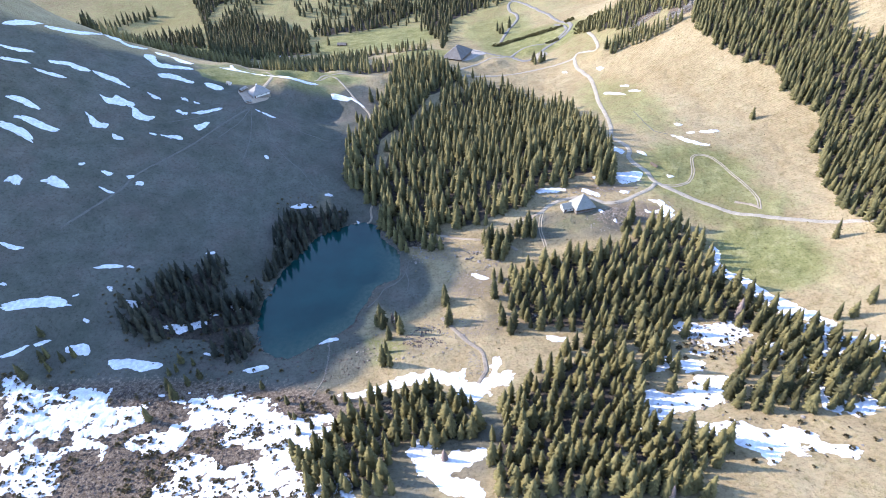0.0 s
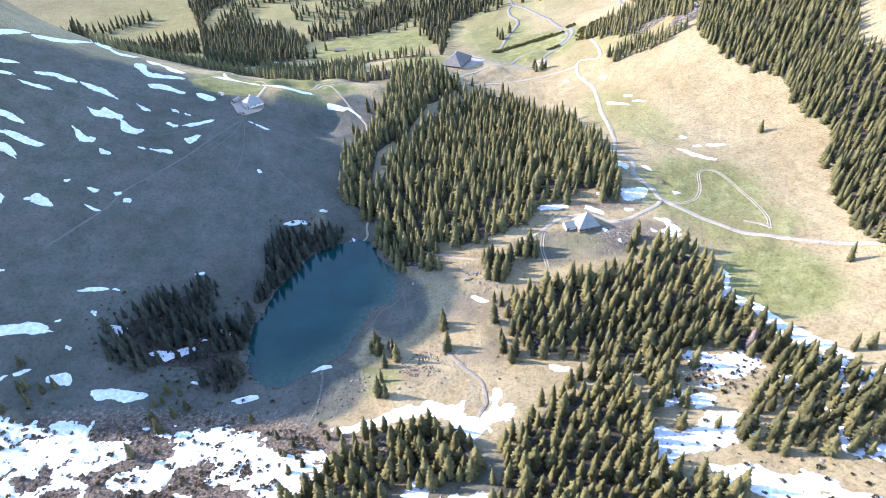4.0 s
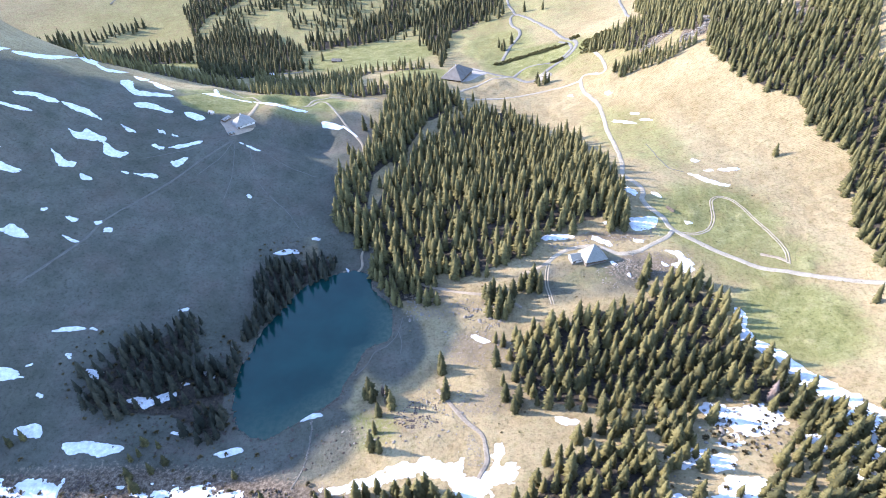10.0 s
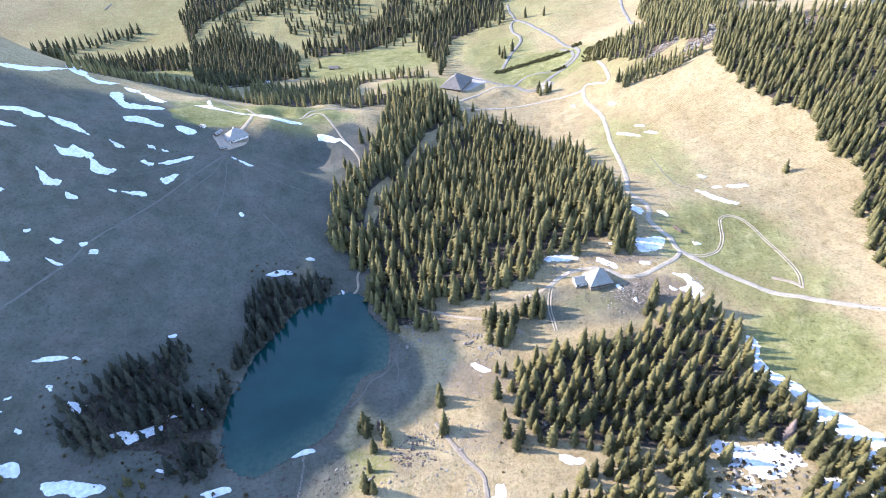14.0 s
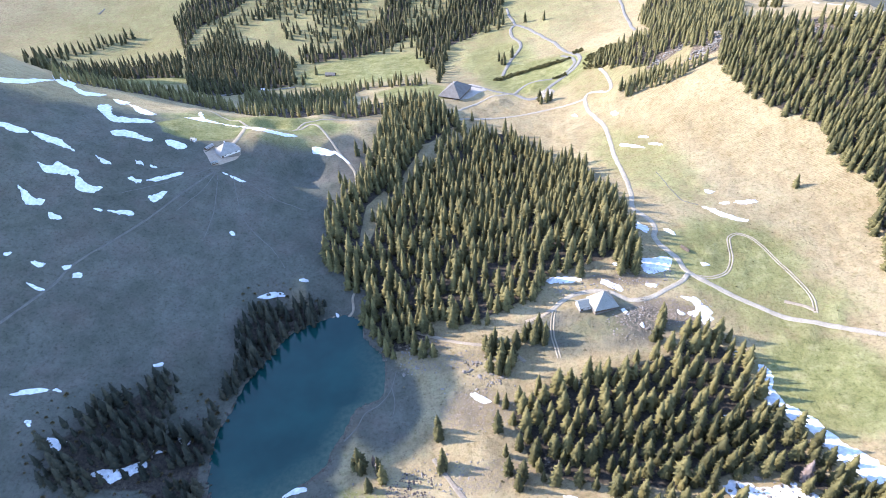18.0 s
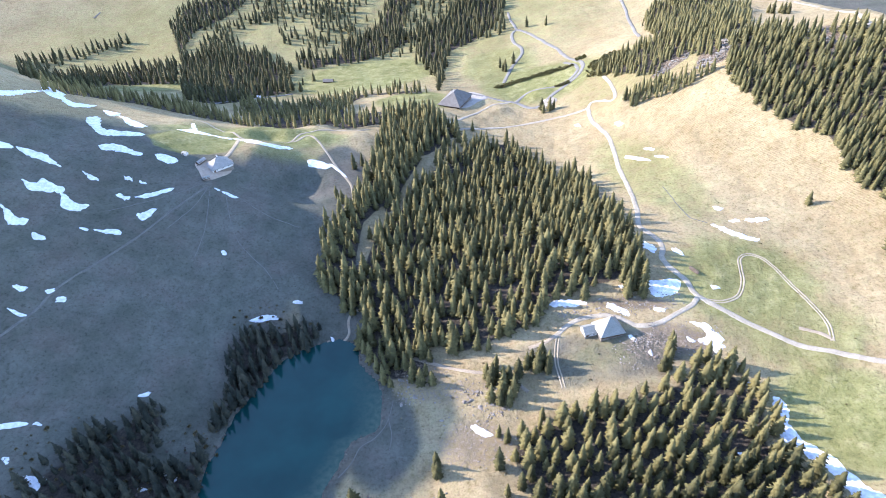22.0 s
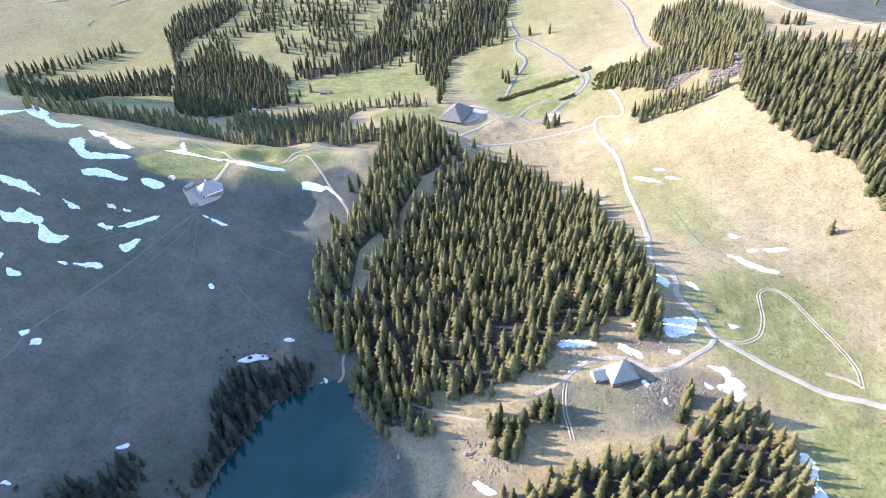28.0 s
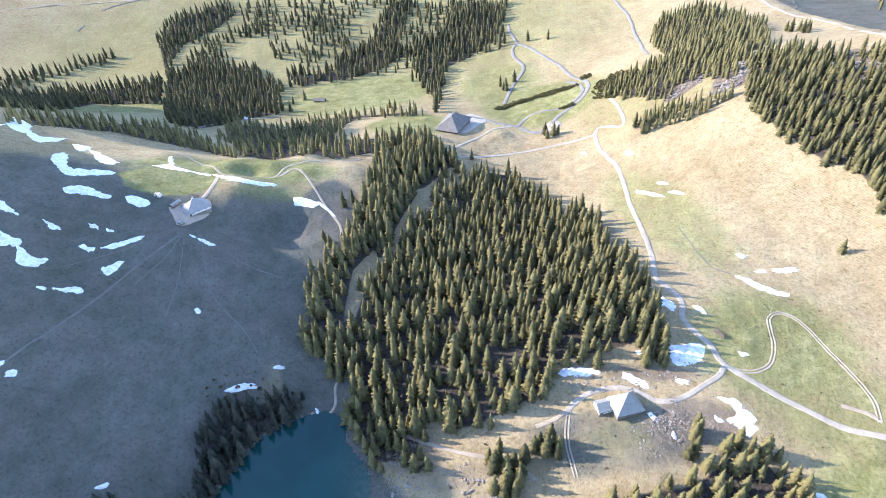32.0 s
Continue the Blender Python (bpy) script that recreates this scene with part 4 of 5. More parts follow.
SNOW_TONGUES = [
    [(-270, 553), (-268, 569), (-253, 544), (-244, 545), (-228, 550), (-225, 545), (-238, 535), (-248, 532), (-258, 538)],
    [(-243, 516), (-234, 522), (-221, 517), (-214, 516), (-219, 511), (-230, 511), (-240, 509)],
    [(-208, 518), (-200, 519), (-189, 515), (-194, 508), (-202, 511)],
    [(-309, 480), (-301, 486), (-291, 488), (-284, 486), (-290, 481), (-299, 481), (-307, 476)],
    [(-284, 487), (-277, 489), (-267, 489), (-260, 485), (-253, 479), (-260, 479), (-270, 481), (-278, 483)],
    [(-268, 458), (-260, 458), (-259, 464), (-254, 462), (-250, 461), (-244, 460), (-244, 454), (-251, 453), (-259, 450), (-264, 452)],
    [(-246, 456), (-240, 453), (-234, 450), (-228, 449), (-230, 443), (-236, 441), (-242, 443), (-243, 449)],
    [(-272, 435), (-267, 432), (-259, 427), (-253, 426), (-253, 421), (-260, 420), (-265, 425)],
    [(-247, 417), (-241, 416), (-239, 414), (-245, 413)],
    [(-205, 465), (-192, 475), (-183, 481), (-188, 472), (-198, 465)],
    [(-197, 447), (-196, 452), (-188, 457), (-190, 448), (-194, 444)],
    [(-218, 430), (-204, 433), (-202, 430), (-212, 428)],
    [(-228, 430), (-220, 429), (-221, 426)],
    [(-243, 481), (-234, 478), (-228, 474), (-235, 474)],
    [(-218, 485), (-211, 483), (-209, 479), (-215, 480)],
    [(-208, 484), (-200, 481), (-205, 479)],
    [(-217, 464), (-206, 465), (-209, 460)],
    [(-341, 627), (-333, 631), (-318, 618), (-306, 589), (-321, 595)],
    [(-316, 609), (-299, 593), (-287, 607), (-289, 577), (-302, 585)],
    [(-277, 595), (-265, 596), (-263, 576)],
    [(-264, 591), (-249, 581), (-231, 567), (-235, 558), (-248, 568)],
    [(-339, 538), (-333, 555), (-325, 586), (-321, 595), (-322, 558), (-332, 538)],
]
TUFT_SLOPE = [(241, 595), (264, 598), (274, 552), (283, 511), (274, 495), (243, 509), (231, 547)]
SNOW_F1 = [(127, 232), (136, 236), (150, 233), (159, 227), (163, 222), (159, 214), (151, 209), (152, 204), (142, 203), (133, 205), (126, 209), (123, 219), (131, 223)]
SNOW_F2 = [(103, 206), (116, 207), (124, 205), (130, 199), (126, 194), (119, 195), (112, 199), (107, 197), (104, 200)]
SNOW_F3 = [(92, 185), (107, 182), (118, 181), (120, 190), (131, 191), (142, 185), (137, 180), (137, 174), (125, 169), (108, 166), (99, 164), (91, 155), (81, 154), (88, 170)]
SNOW_F4 = [(113, 160), (127, 160), (146, 150), (156, 143), (165, 132), (161, 127), (148, 133), (137, 135), (128, 129), (126, 137), (120, 144), (111, 149)]
SNOW_F5 = [(164, 207), (176, 204), (186, 189), (180, 165), (196, 166), (185, 148), (172, 154), (166, 158), (173, 183)]
SNOW_F6 = [(-21, 162), (-10, 167), (-7, 161), (-8, 156), (16, 154), (14, 147), (4, 144), (-2, 141), (11, 136), (12, 127), (-1, 128), (-8, 139), (-17, 147)]
SNOW_F7 = [(-63, 204), (-48, 207), (-34, 210), (-20, 215), (-6, 216), (4, 212), (7, 218), (9, 211), (11, 203), (15, 204), (22, 209), (25, 219), (28, 219), (27, 210), (32, 208), (32, 200), (24, 196), (17, 190),
    (8, 186), (0, 200), (-18, 206), (-34, 201), (-49, 199)]
SNOW_F8 = [(-244, 220), (-236, 222), (-225, 214), (-198, 213), (-174, 218), (-154, 211), (-129, 209), (-118, 214), (-100, 204), (-85, 207), (-66, 198), (-60, 187), (-51,
    162), (-44, 134), (-210, 151)]
SNOW_F9 = [(173, 208), (200, 223), (205, 206), (217, 197), (208, 183), (197, 193), (182, 190)]


def snow_patch(cx, cy, a, b, turn, seed):
    """A melting patch: a thin domed sheet with a ragged rim that dips into the turf."""
    c, s = math.cos(radians(turn)), math.sin(radians(turn))
    n, rings = 64, 7
    th = np.linspace(0, 2 * np.pi, n, endpoint=False)
    rag = 1 + 0.42 * vnoise(np.cos(th) * 2.2 + seed * 7.1, np.sin(th) * 2.2 * (b / a + 0.4), 1.0, seed, 3) + 0.16 * vnoise(np.cos(th) * 5 + seed, np.sin(th) * 5, 1.0, seed + 5, 2)
    verts, m = [], []
    for r in np.linspace(1.06, 0.0, rings):
        u, v = a * r * rag * np.cos(th), b * r * rag * np.sin(th)
        v = v + 0.35 * b * np.sin(u / a * 2.3 + seed)
        x, y = cx + u * c - v * s, cy + u * s + v * c
        z = height(x, y) + (-0.3 if r > 1 else 0.12 + 0.38 * (1 - r * r))
        verts.append(np.stack([x, y, z], 1))
    verts = np.concatenate(verts)
    faces = [(k * n + i, k * n + (i + 1) % n, (k + 1) * n + (i + 1) % n, (k + 1) * n + i) for k in range(rings - 1) for i in range(n)]
    ob = mesh_object("snow_patch", verts, faces, SNOW)
    return tagged(ob, "melting patch of old white snow on brown turf", "snow", "snow patches")


count = 0
for patches in (SNOW_WEST_HIGH, SNOW_WEST_MID, SNOW_WEST_LOW, SNOW_RIDGE_TWO, SNOW_EAST, SNOW_EDGE, SNOW_BARN, SNOW_SHORE):
    for cx, cy, a, b, turn in patches:
        count += 1
        snow_patch(cx, cy, a * 1.08, b * (0.72 if patches is SNOW_RIDGE_TWO else 1.0), turn, count)


def snow_cover(poly, gx, gy, ragged, bare, lump, seed, soft=5.0, fray=0.4, inset=0.0, holes=0.2):
    """How thick the snow lies: below nought the ground is bare."""
    d = inside_by(poly, gx, gy) - inset
    gaps = bare * step(holes - 0.22, holes + 0.2, vnoise(gx * 0.6, gy, lump, seed + 9, 4)) + 0.6 * bare * step(holes, holes + 0.4, vnoise(gx, gy, 3.4, seed + 4, 3))
    return np.minimum(d / soft, 1.0) + fray * vnoise(gx, gy, 3.0, seed + 2, 3) + ragged * vnoise(gx, gy, 9.0, seed, 4) - gaps


def snow_field(poly, cell, ragged, bare, lump, seed, label, soft=5.0, fray=0.4, inset=0.0, holes=0.2, name="snow_field", kind="stuff"):
    """A broad snow cover with bare stony holes: where it thins it dips under the turf."""
    xs, ys = np.arange(min(p[0] for p in poly) - 6, max(p[0] for p in poly) + 6, cell), np.arange(min(p[1] for p in poly) - 6, max(p[1] for p in poly) + 6, cell)
    gx, gy = np.meshgrid(xs, ys)
    cover = snow_cover(poly, gx, gy, ragged, bare, lump, seed, soft, fray, inset, holes)
    z = height(gx, gy) + np.clip(cover, -0.6, 1.0) * 0.5 + 0.16 * vnoise(gx, gy, 5.0, seed + 31, 2) * np.clip(cover, 0, 1)
    verts = np.stack([gx.ravel(), gy.ravel(), z.ravel()], 1)
    faces = grid_faces(len(xs), len(ys))
    live = (cover.ravel() > -0.25)[faces].any(1)
    faces = faces[live]
    keep, index = np.unique(faces, return_inverse=True)
    ob = mesh_object(name, verts[keep], index.reshape(-1, 4), SNOW)
    return tagged(ob, label, "snow", "" if kind else "snow patches", kind)


BROAD = (0.95, 2.0, 15.0, 1, 5.0, 0.95, 0.0, 0.10)
snow_field(SNOW_F8, 0.6, *BROAD[:4], "broad snow field broken by brown rubble", *BROAD[4:])
for k, (poly, bare) in enumerate(((SNOW_F1, 1.0), (SNOW_F2, 0.4), (SNOW_F3, 0.6), (SNOW_F4, 0.8), (SNOW_F5, 0.9), (SNOW_F6, 0.2), (SNOW_F7, 0.2), (SNOW_F9, 1.2))):
    snow_field(rounded(poly, 3), 0.6, 0.6, bare, 9.0, 20 + k, "snow lying between spruces on rough ground")

for k, (poly, bare, inset) in enumerate(((SNOW_STRIP, 0.0, 0.0), (SNOW_TONGUE, 0.1, 0.0), (SNOW_VERGE_A, 0.0, -0.6), (SNOW_VERGE_B, 0.0, -0.6), (SNOW_SLOPE, 0.0, 0.6), (SNOW_BANK, 0.2, 0.0), (SNOW_CAP, 0.2, -0.3), (SNOW_TRAP, 0.0, -0.4), (SNOW_HOLLOW, 0.3, 0.6), (SNOW_BELOW, 0.2, 0.5))):
    snow_field(rounded(poly, 3), 0.5, 0.5, bare, 9.0, 50 + k, "long bank of old snow left on the pasture", 2.2, 0.55, inset)

for k, poly in enumerate(BANK_SNOW):
    snow_field(rounded(poly, 3), 0.4, 0.45, 0.1, 9.0, 130 + k, "patch of old snow on the shaded lake bank", 1.4, 0.6, -0.5, 0.2, "snow_patch", "")

for k, poly in enumerate(SNOW_TONGUES):
    snow_field(rounded(poly, 3), 0.5, 0.55, 0.0, 9.0, 90 + k, "melting tongue of old snow on the shaded slope", 1.8, 0.75, 0.35, 0.2, "snow_patch", "")

# ---------------------------------------------------------------- stones and shrubs
def boulder_arrays(seed, squash=0.62):
    """An angular block: a ball cut by a few chance planes."""
    rng = np.random.RandomState(seed)
    bm = bmesh.new()
    bmesh.ops.create_icosphere(bm, subdivisions=1, radius=1.0)
    cuts = [(Vector(rng.uniform(-1, 1, 3)).normalized(), rng.uniform(0.45, 0.85)) for k in range(8)]
    stretch = rng.uniform(0.7, 1.35)
    for v in bm.verts:
        d = v.co.normalized()
        v.co = d * min([1.1] + [h / d.dot(q) for q, h in cuts if d.dot(q) > 0.2]) * rng.uniform(0.94, 1.06)
        v.co.x *= stretch
        v.co.z *= squash
    verts, faces = np.array([v.co[:] for v in bm.verts]), [[v.index for v in f.verts] for f in bm.faces]
    bm.free()
    return verts, faces


BOULDERS = [boulder_arrays(s) for s in range(9)]


def tuft_arrays(seed):
    """A low, ragged shrub: many small leaf clumps leaning outwards."""
    rng = np.random.RandomState(seed)
    verts, faces = [], []
    for i in range(44):
        th, el, r = rng.uniform(0, 6.28), rng.uniform(0.0, 1.5), rng.uniform(0.55, 0.95)
        d = np.array((math.cos(th) * math.cos(el), math.sin(th) * math.cos(el), math.sin(el) * 0.95))
        p = d * r
        side = np.cross(d, rng.uniform(-1.0, 1.0, 3) + (0, 0, 0.6))
        side /= np.linalg.norm(side) + 1e-9
        w = rng.uniform(0.16, 0.30)
        k = len(verts)
        verts += [tuple(p - side * w - d * 0.18), tuple(p + side * w - d * 0.18), tuple(p + d * w * 0.8 + rng.uniform(-0.08, 0.08, 3)), tuple(p * 0.35)]
        faces += [(k, k + 1, k + 2), (k, k + 3, k + 1)]
    return np.array(verts), faces


TUFTS = [tuft_arrays(s) for s in range(5)]


def strew(name, places, kinds, sizes, mat, rng, label, category, sink=0.25):
    """Many small things that nobody could count, as one object."""
    vs, fs, base = [], [], 0
    zs = height(np.array([p[0] for p in places]), np.array([p[1] for p in places]))
    for (x, y), z in zip(places, zs):
        v, f = kinds[rng.randint(len(kinds))]
        s = sizes[0] + (sizes[1] - sizes[0]) * rng.uniform() ** 2.2
        th = rng.uniform(0, 6.28)
        c, sn = math.cos(th) * s, math.sin(th) * s
        k = rng.uniform(0.7, 1.3)
        q = np.stack([x + v[:, 0] * c * k - v[:, 1] * sn, y + v[:, 0] * sn * k + v[:, 1] * c, z + v[:, 2] * s + s * sink], 1)
        vs.append(q)
        fs += [tuple(base + i for i in face) for face in f]
        base += len(v)
    return tagged(mesh_object(name, np.concatenate(vs), fs, mat, False), label, category, kind="stuff")


def round_area(cx, cy, rx, ry, n=14):
    return [(cx + rx * math.cos(6.283 * k / n), cy + ry * math.sin(6.283 * k / n)) for k in range(n)]


rng = np.random.RandomState(5)
on_field = np.array(scatter(SNOW_F8, 1.15, rng))
thick = snow_cover(SNOW_F8, on_field[:, 0], on_field[:, 1], *BROAD)
strew("rubble", [tuple(q) for q in on_field[thick < 0.05]] + scatter(SNOW_F8, 2.2, rng, 0.8, (), 13.0), BOULDERS, (0.22, 0.95), DARK_STONE, rng, "brown rubble showing through the snow field", "rocks", 0.1)
on_field = np.array(scatter(SNOW_F8, 1.9, rng, 0.86, (), 15.0) + scatter(SNOW_F8, 7.0, rng, 0.3))
strew("shrubs", [tuple(q) for q in on_field] + scatter(round_area(-140, 212, 90, 22), 6.0, rng, 0.3), TUFTS, (0.4, 1.9), SHRUB, rng, "low bare shrubs sticking out of the snow", "shrubs")
strew("rubble", scatter(SNOW_F1, 2.4, rng, 0.3) + scatter(SNOW_F5, 5.0, rng, 0.4) + scatter(round_area(150, 175, 60, 45), 6.5, rng, 0.6), BOULDERS, (0.4, 1.5), STONE, rng, "grey rubble among snow and spruces", "rocks", 0.2)
strew("shrubs", scatter(SNOW_F1, 2.3, rng, 0.75, (), 9.0) + scatter(round_area(150, 175, 65, 50), 5.5, rng, 0.5), TUFTS, (0.6, 1.8), SHRUB, rng, "low brown shrubs on rough ground", "shrubs")
strew("rubble", scatter(round_area(137, 340, 26, 15), 1.0, rng, 0.66, (), 9.0) + scatter(round_area(112, 367, 38, 9), 1.05, rng, 0.62, (), 9.0) + scatter(round_area(112, 332, 16, 12), 1.5, rng, 0.62, (), 8.0),
      BOULDERS, (0.15, 1.0), STONE, rng, "brownish limestone blocks near the barn", "rocks", 0.02)
strew("rubble", scatter(round_area(-22, 240, 40, 16), 3.4, rng, 0.5, (), 12.0) + scatter(round_area(10, 250, 30, 20), 4.2, rng, 0.55, (), 12.0) + scatter(round_area(25, 300, 22, 26), 4.0, rng, 0.55, (), 12.0)
      + scatter(round_area(-14, 335, 24, 14), 3.2, rng, 0.45, (), 12.0), BOULDERS, (0.2, 0.9), STONE, rng, "scattered stones on the lakeside meadow", "rocks", 0.2)
strew("rubble", scatter(round_area(-100, 232, 70, 20), 2.6, rng, 0.5, (), 14.0) + scatter(round_area(-60, 250, 24, 20), 2.4, rng, 0.5, (), 10.0) + scatter(round_area(-140, 262, 40, 40), 3.4, rng, 0.55, (), 14.0),
      BOULDERS, (0.2, 1.0), DARK_STONE, rng, "dark rubble at the foot of the shaded lake bank", "rocks", 0.15)
strew("rubble", scatter(round_area(-8, 250, 22, 10), 1.7, rng, 0.45, (), 8.0) + scatter(round_area(18, 305, 16, 10), 2.0, rng, 0.5, (), 8.0) + scatter(round_area(32, 280, 14, 12), 2.0, rng, 0.5, (), 8.0)
      + scatter(round_area(40, 255, 22, 8), 2.2, rng, 0.5, (), 8.0) + scatter(round_area(15, 325, 24, 9), 2.2, rng, 0.5, (), 8.0), BOULDERS, (0.2, 0.85), STONE, rng, "clusters of pale stones in tan grass", "rocks", 0.15)
strew("rubble", scatter(round_area(-14, 246, 12, 11), 1.0, rng, 0.45, (), 9.0), BOULDERS, (0.2, 1.0), DARK_STONE, rng, "dark rubble under the lone spruces", "rocks", 0.02)
strew("rubble", scatter(round_area(14, 219, 4, 11), 0.6, rng) + [(x + rng.uniform(-1.3, 1.3), y + rng.uniform(-1.3, 1.3)) for x, y in rounded([(-3, 263), (6, 247), (13, 236), (19, 228), (20, 219), (20, 211), (16, 203)], 26, False)], BOULDERS, (0.12, 0.5), STONE, rng, "gravel and small stones along the stream bed", "rocks", 0.1)
strew("stone_row", [(x + rng.uniform(-0.6, 0.6), y) for x, y in rounded([(-71, 248), (-70, 237), (-70, 228), (-71, 217), (-74, 205)], 18, False)], BOULDERS, (0.2, 0.6), STONE, rng, "old row of stones running down to the lake", "rocks", 0.1)
strew("rubble", scatter(round_area(-14, 324, 8, 5), 1.5, rng, 0.3, (), 6.0) + scatter(round_area(-14, 336, 7, 5), 1.7, rng, 0.3, (), 6.0) + scatter(round_area(17, 320, 10, 5), 1.2, rng, 0.3, (), 6.0) + scatter(round_area(29, 310, 8, 7), 1.3, rng, 0.3, (), 6.0), BOULDERS, (0.3, 1.5), STONE, rng, "grey blocks fallen on the meadow by the lake", "rocks", 0.05)
strew("shore_stones", [(x + rng.uniform(-1.5, 1.5), y + rng.uniform(-1.5, 1.5)) for x, y in rounded(LAKE, 14) for k in range(2)], BOULDERS, (0.2, 0.7), DARK_STONE, rng, "dark stones along the waterline", "rocks", 0.1)
strew("crag", [q for band in CRAG_BANDS for q in scatter(band, 1.7, rng)], BOULDERS, (0.7, 2.6), CRAG, rng, "pale limestone crags between the far spruces", "rocks", 0.1)
strew("shrubs", scatter(HEDGE, 1.5, rng) + scatter(round_area(84, 768, 7, 5), 1.6, rng) + scatter(round_area(147, 736, 8, 3), 1.6, rng) + scatter(round_area(181, 796, 6, 5), 1.6, rng) + scatter(round_area(198, 740, 24, 30), 2.2, rng, 0.4, (), 10.0), TUFTS, (1.6, 3.0), NEEDLES, rng, "dark hedge of young spruces below the road", "hedge")
strew("shrubs", scatter(TUFT_SLOPE, 3.6, rng, 0.45, (), 18.0), TUFTS, (0.2, 0.5), SHRUB, rng, "small brown tufts dotting the steep pasture", "shrubs")
strew("shrubs", scatter(round_area(230, 350, 60, 70), 8.0, rng, 0.8) + scatter(round_area(240, 470, 60, 90), 9.0, rng, 0.85), TUFTS, (0.25, 0.65), SHRUB, rng, "low juniper tufts on the sunny slope", "shrubs")
strew("shrubs", scatter(round_area(20, 285, 45, 60), 6.0, rng, 0.6) + scatter(round_area(-10, 235, 60, 24), 5.0, rng, 0.55) + scatter(round_area(95, 330, 40, 16), 5.0, rng, 0.6), TUFTS, (0.25, 0.8), SHRUB, rng,
      "low brown tufts on the meadow", "shrubs")
strew("shrubs", scatter(round_area(-150, 275, 60, 40), 4.0, rng, 0.4) + scatter(round_area(-100, 380, 30, 14), 4.0, rng, 0.4), TUFTS, (0.6, 1.8), SHRUB, rng, "dark scrub on the shaded lake bank", "shrubs")

# ---------------------------------------------------------------- buildings
SHINGLE = two_tone("weathered_shingles", [(0.3, (0.25, 0.235, 0.21)), (0.7, (0.33, 0.31, 0.28))], 0.3, 3.0, 0.7, 0.3, 0.3, 0.05)
PALE_ROOF = two_tone("pale_sheet_roof", [(0.3, (0.23, 0.228, 0.195)), (0.7, (0.31, 0.305, 0.265))], 0.2, 2.0, 0.5, 0.4, 0.15, 0.03)
BROWN_ROOF = two_tone("brown_shingles", [(0.3, (0.145, 0.130, 0.112)), (0.7, (0.215, 0.195, 0.168))], 0.3, 3.0, 0.8, 0.25, 0.3, 0.05)
TIMBER = two_tone("dark_timber", [(0.3, (0.085, 0.055, 0.036)), (0.7, (0.17, 0.115, 0.075))], 0.6, 5.0, 0.8, 0.25)
LIME = two_tone("limewash", [(0.3, (0.62, 0.59, 0.54)), (0.7, (0.76, 0.73, 0.68))], 0.4, 3.0, 0.9, 0.2)
YARD = two_tone("trampled_yard", [(0.3, (0.34, 0.265, 0.195)), (0.7, (0.44, 0.355, 0.27))], 0.3, 2.0, 0.95, 0.1)
CONCRETE = two_tone("yard_concrete", [(0.3, (0.33, 0.285, 0.235)), (0.7, (0.45, 0.395, 0.335))], 0.2, 2.0, 0.9, 0.2)
PANE, pn, pl, pb = material("window_pane", 0.08, 0.5)
pb.inputs["Base Color"].default_value = (0.02, 0.025, 0.03, 1)


def part(name, verts, faces, mat, parent, label=""):
    o = new(name, plain_mesh(name, verts, faces, mat))
    o.parent = parent
    return tagged(o, label) if label else o


def box(x0, x1, y0, y1, z0, z1):
    return ([(x0, y0, z0), (x1, y0, z0), (x1, y1, z0), (x0, y1, z0), (x0, y0, z1), (x1, y0, z1), (x1, y1, z1), (x0, y1, z1)],
            [(0, 3, 2, 1), (4, 5, 6, 7), (0, 1, 5, 4), (1, 2, 6, 5), (2, 3, 7, 6), (3, 0, 4, 7)])


def slab(corners, thick):
    """A sloping roof plane with thickness."""
    n = len(corners)
    verts = [tuple(c) for c in corners] + [(c[0], c[1], c[2] - thick) for c in corners]
    return verts, [tuple(range(n)), tuple(range(2 * n - 1, n - 1, -1))] + [(i, i + n, (i + 1) % n + n, (i + 1) % n) for i in range(n)]


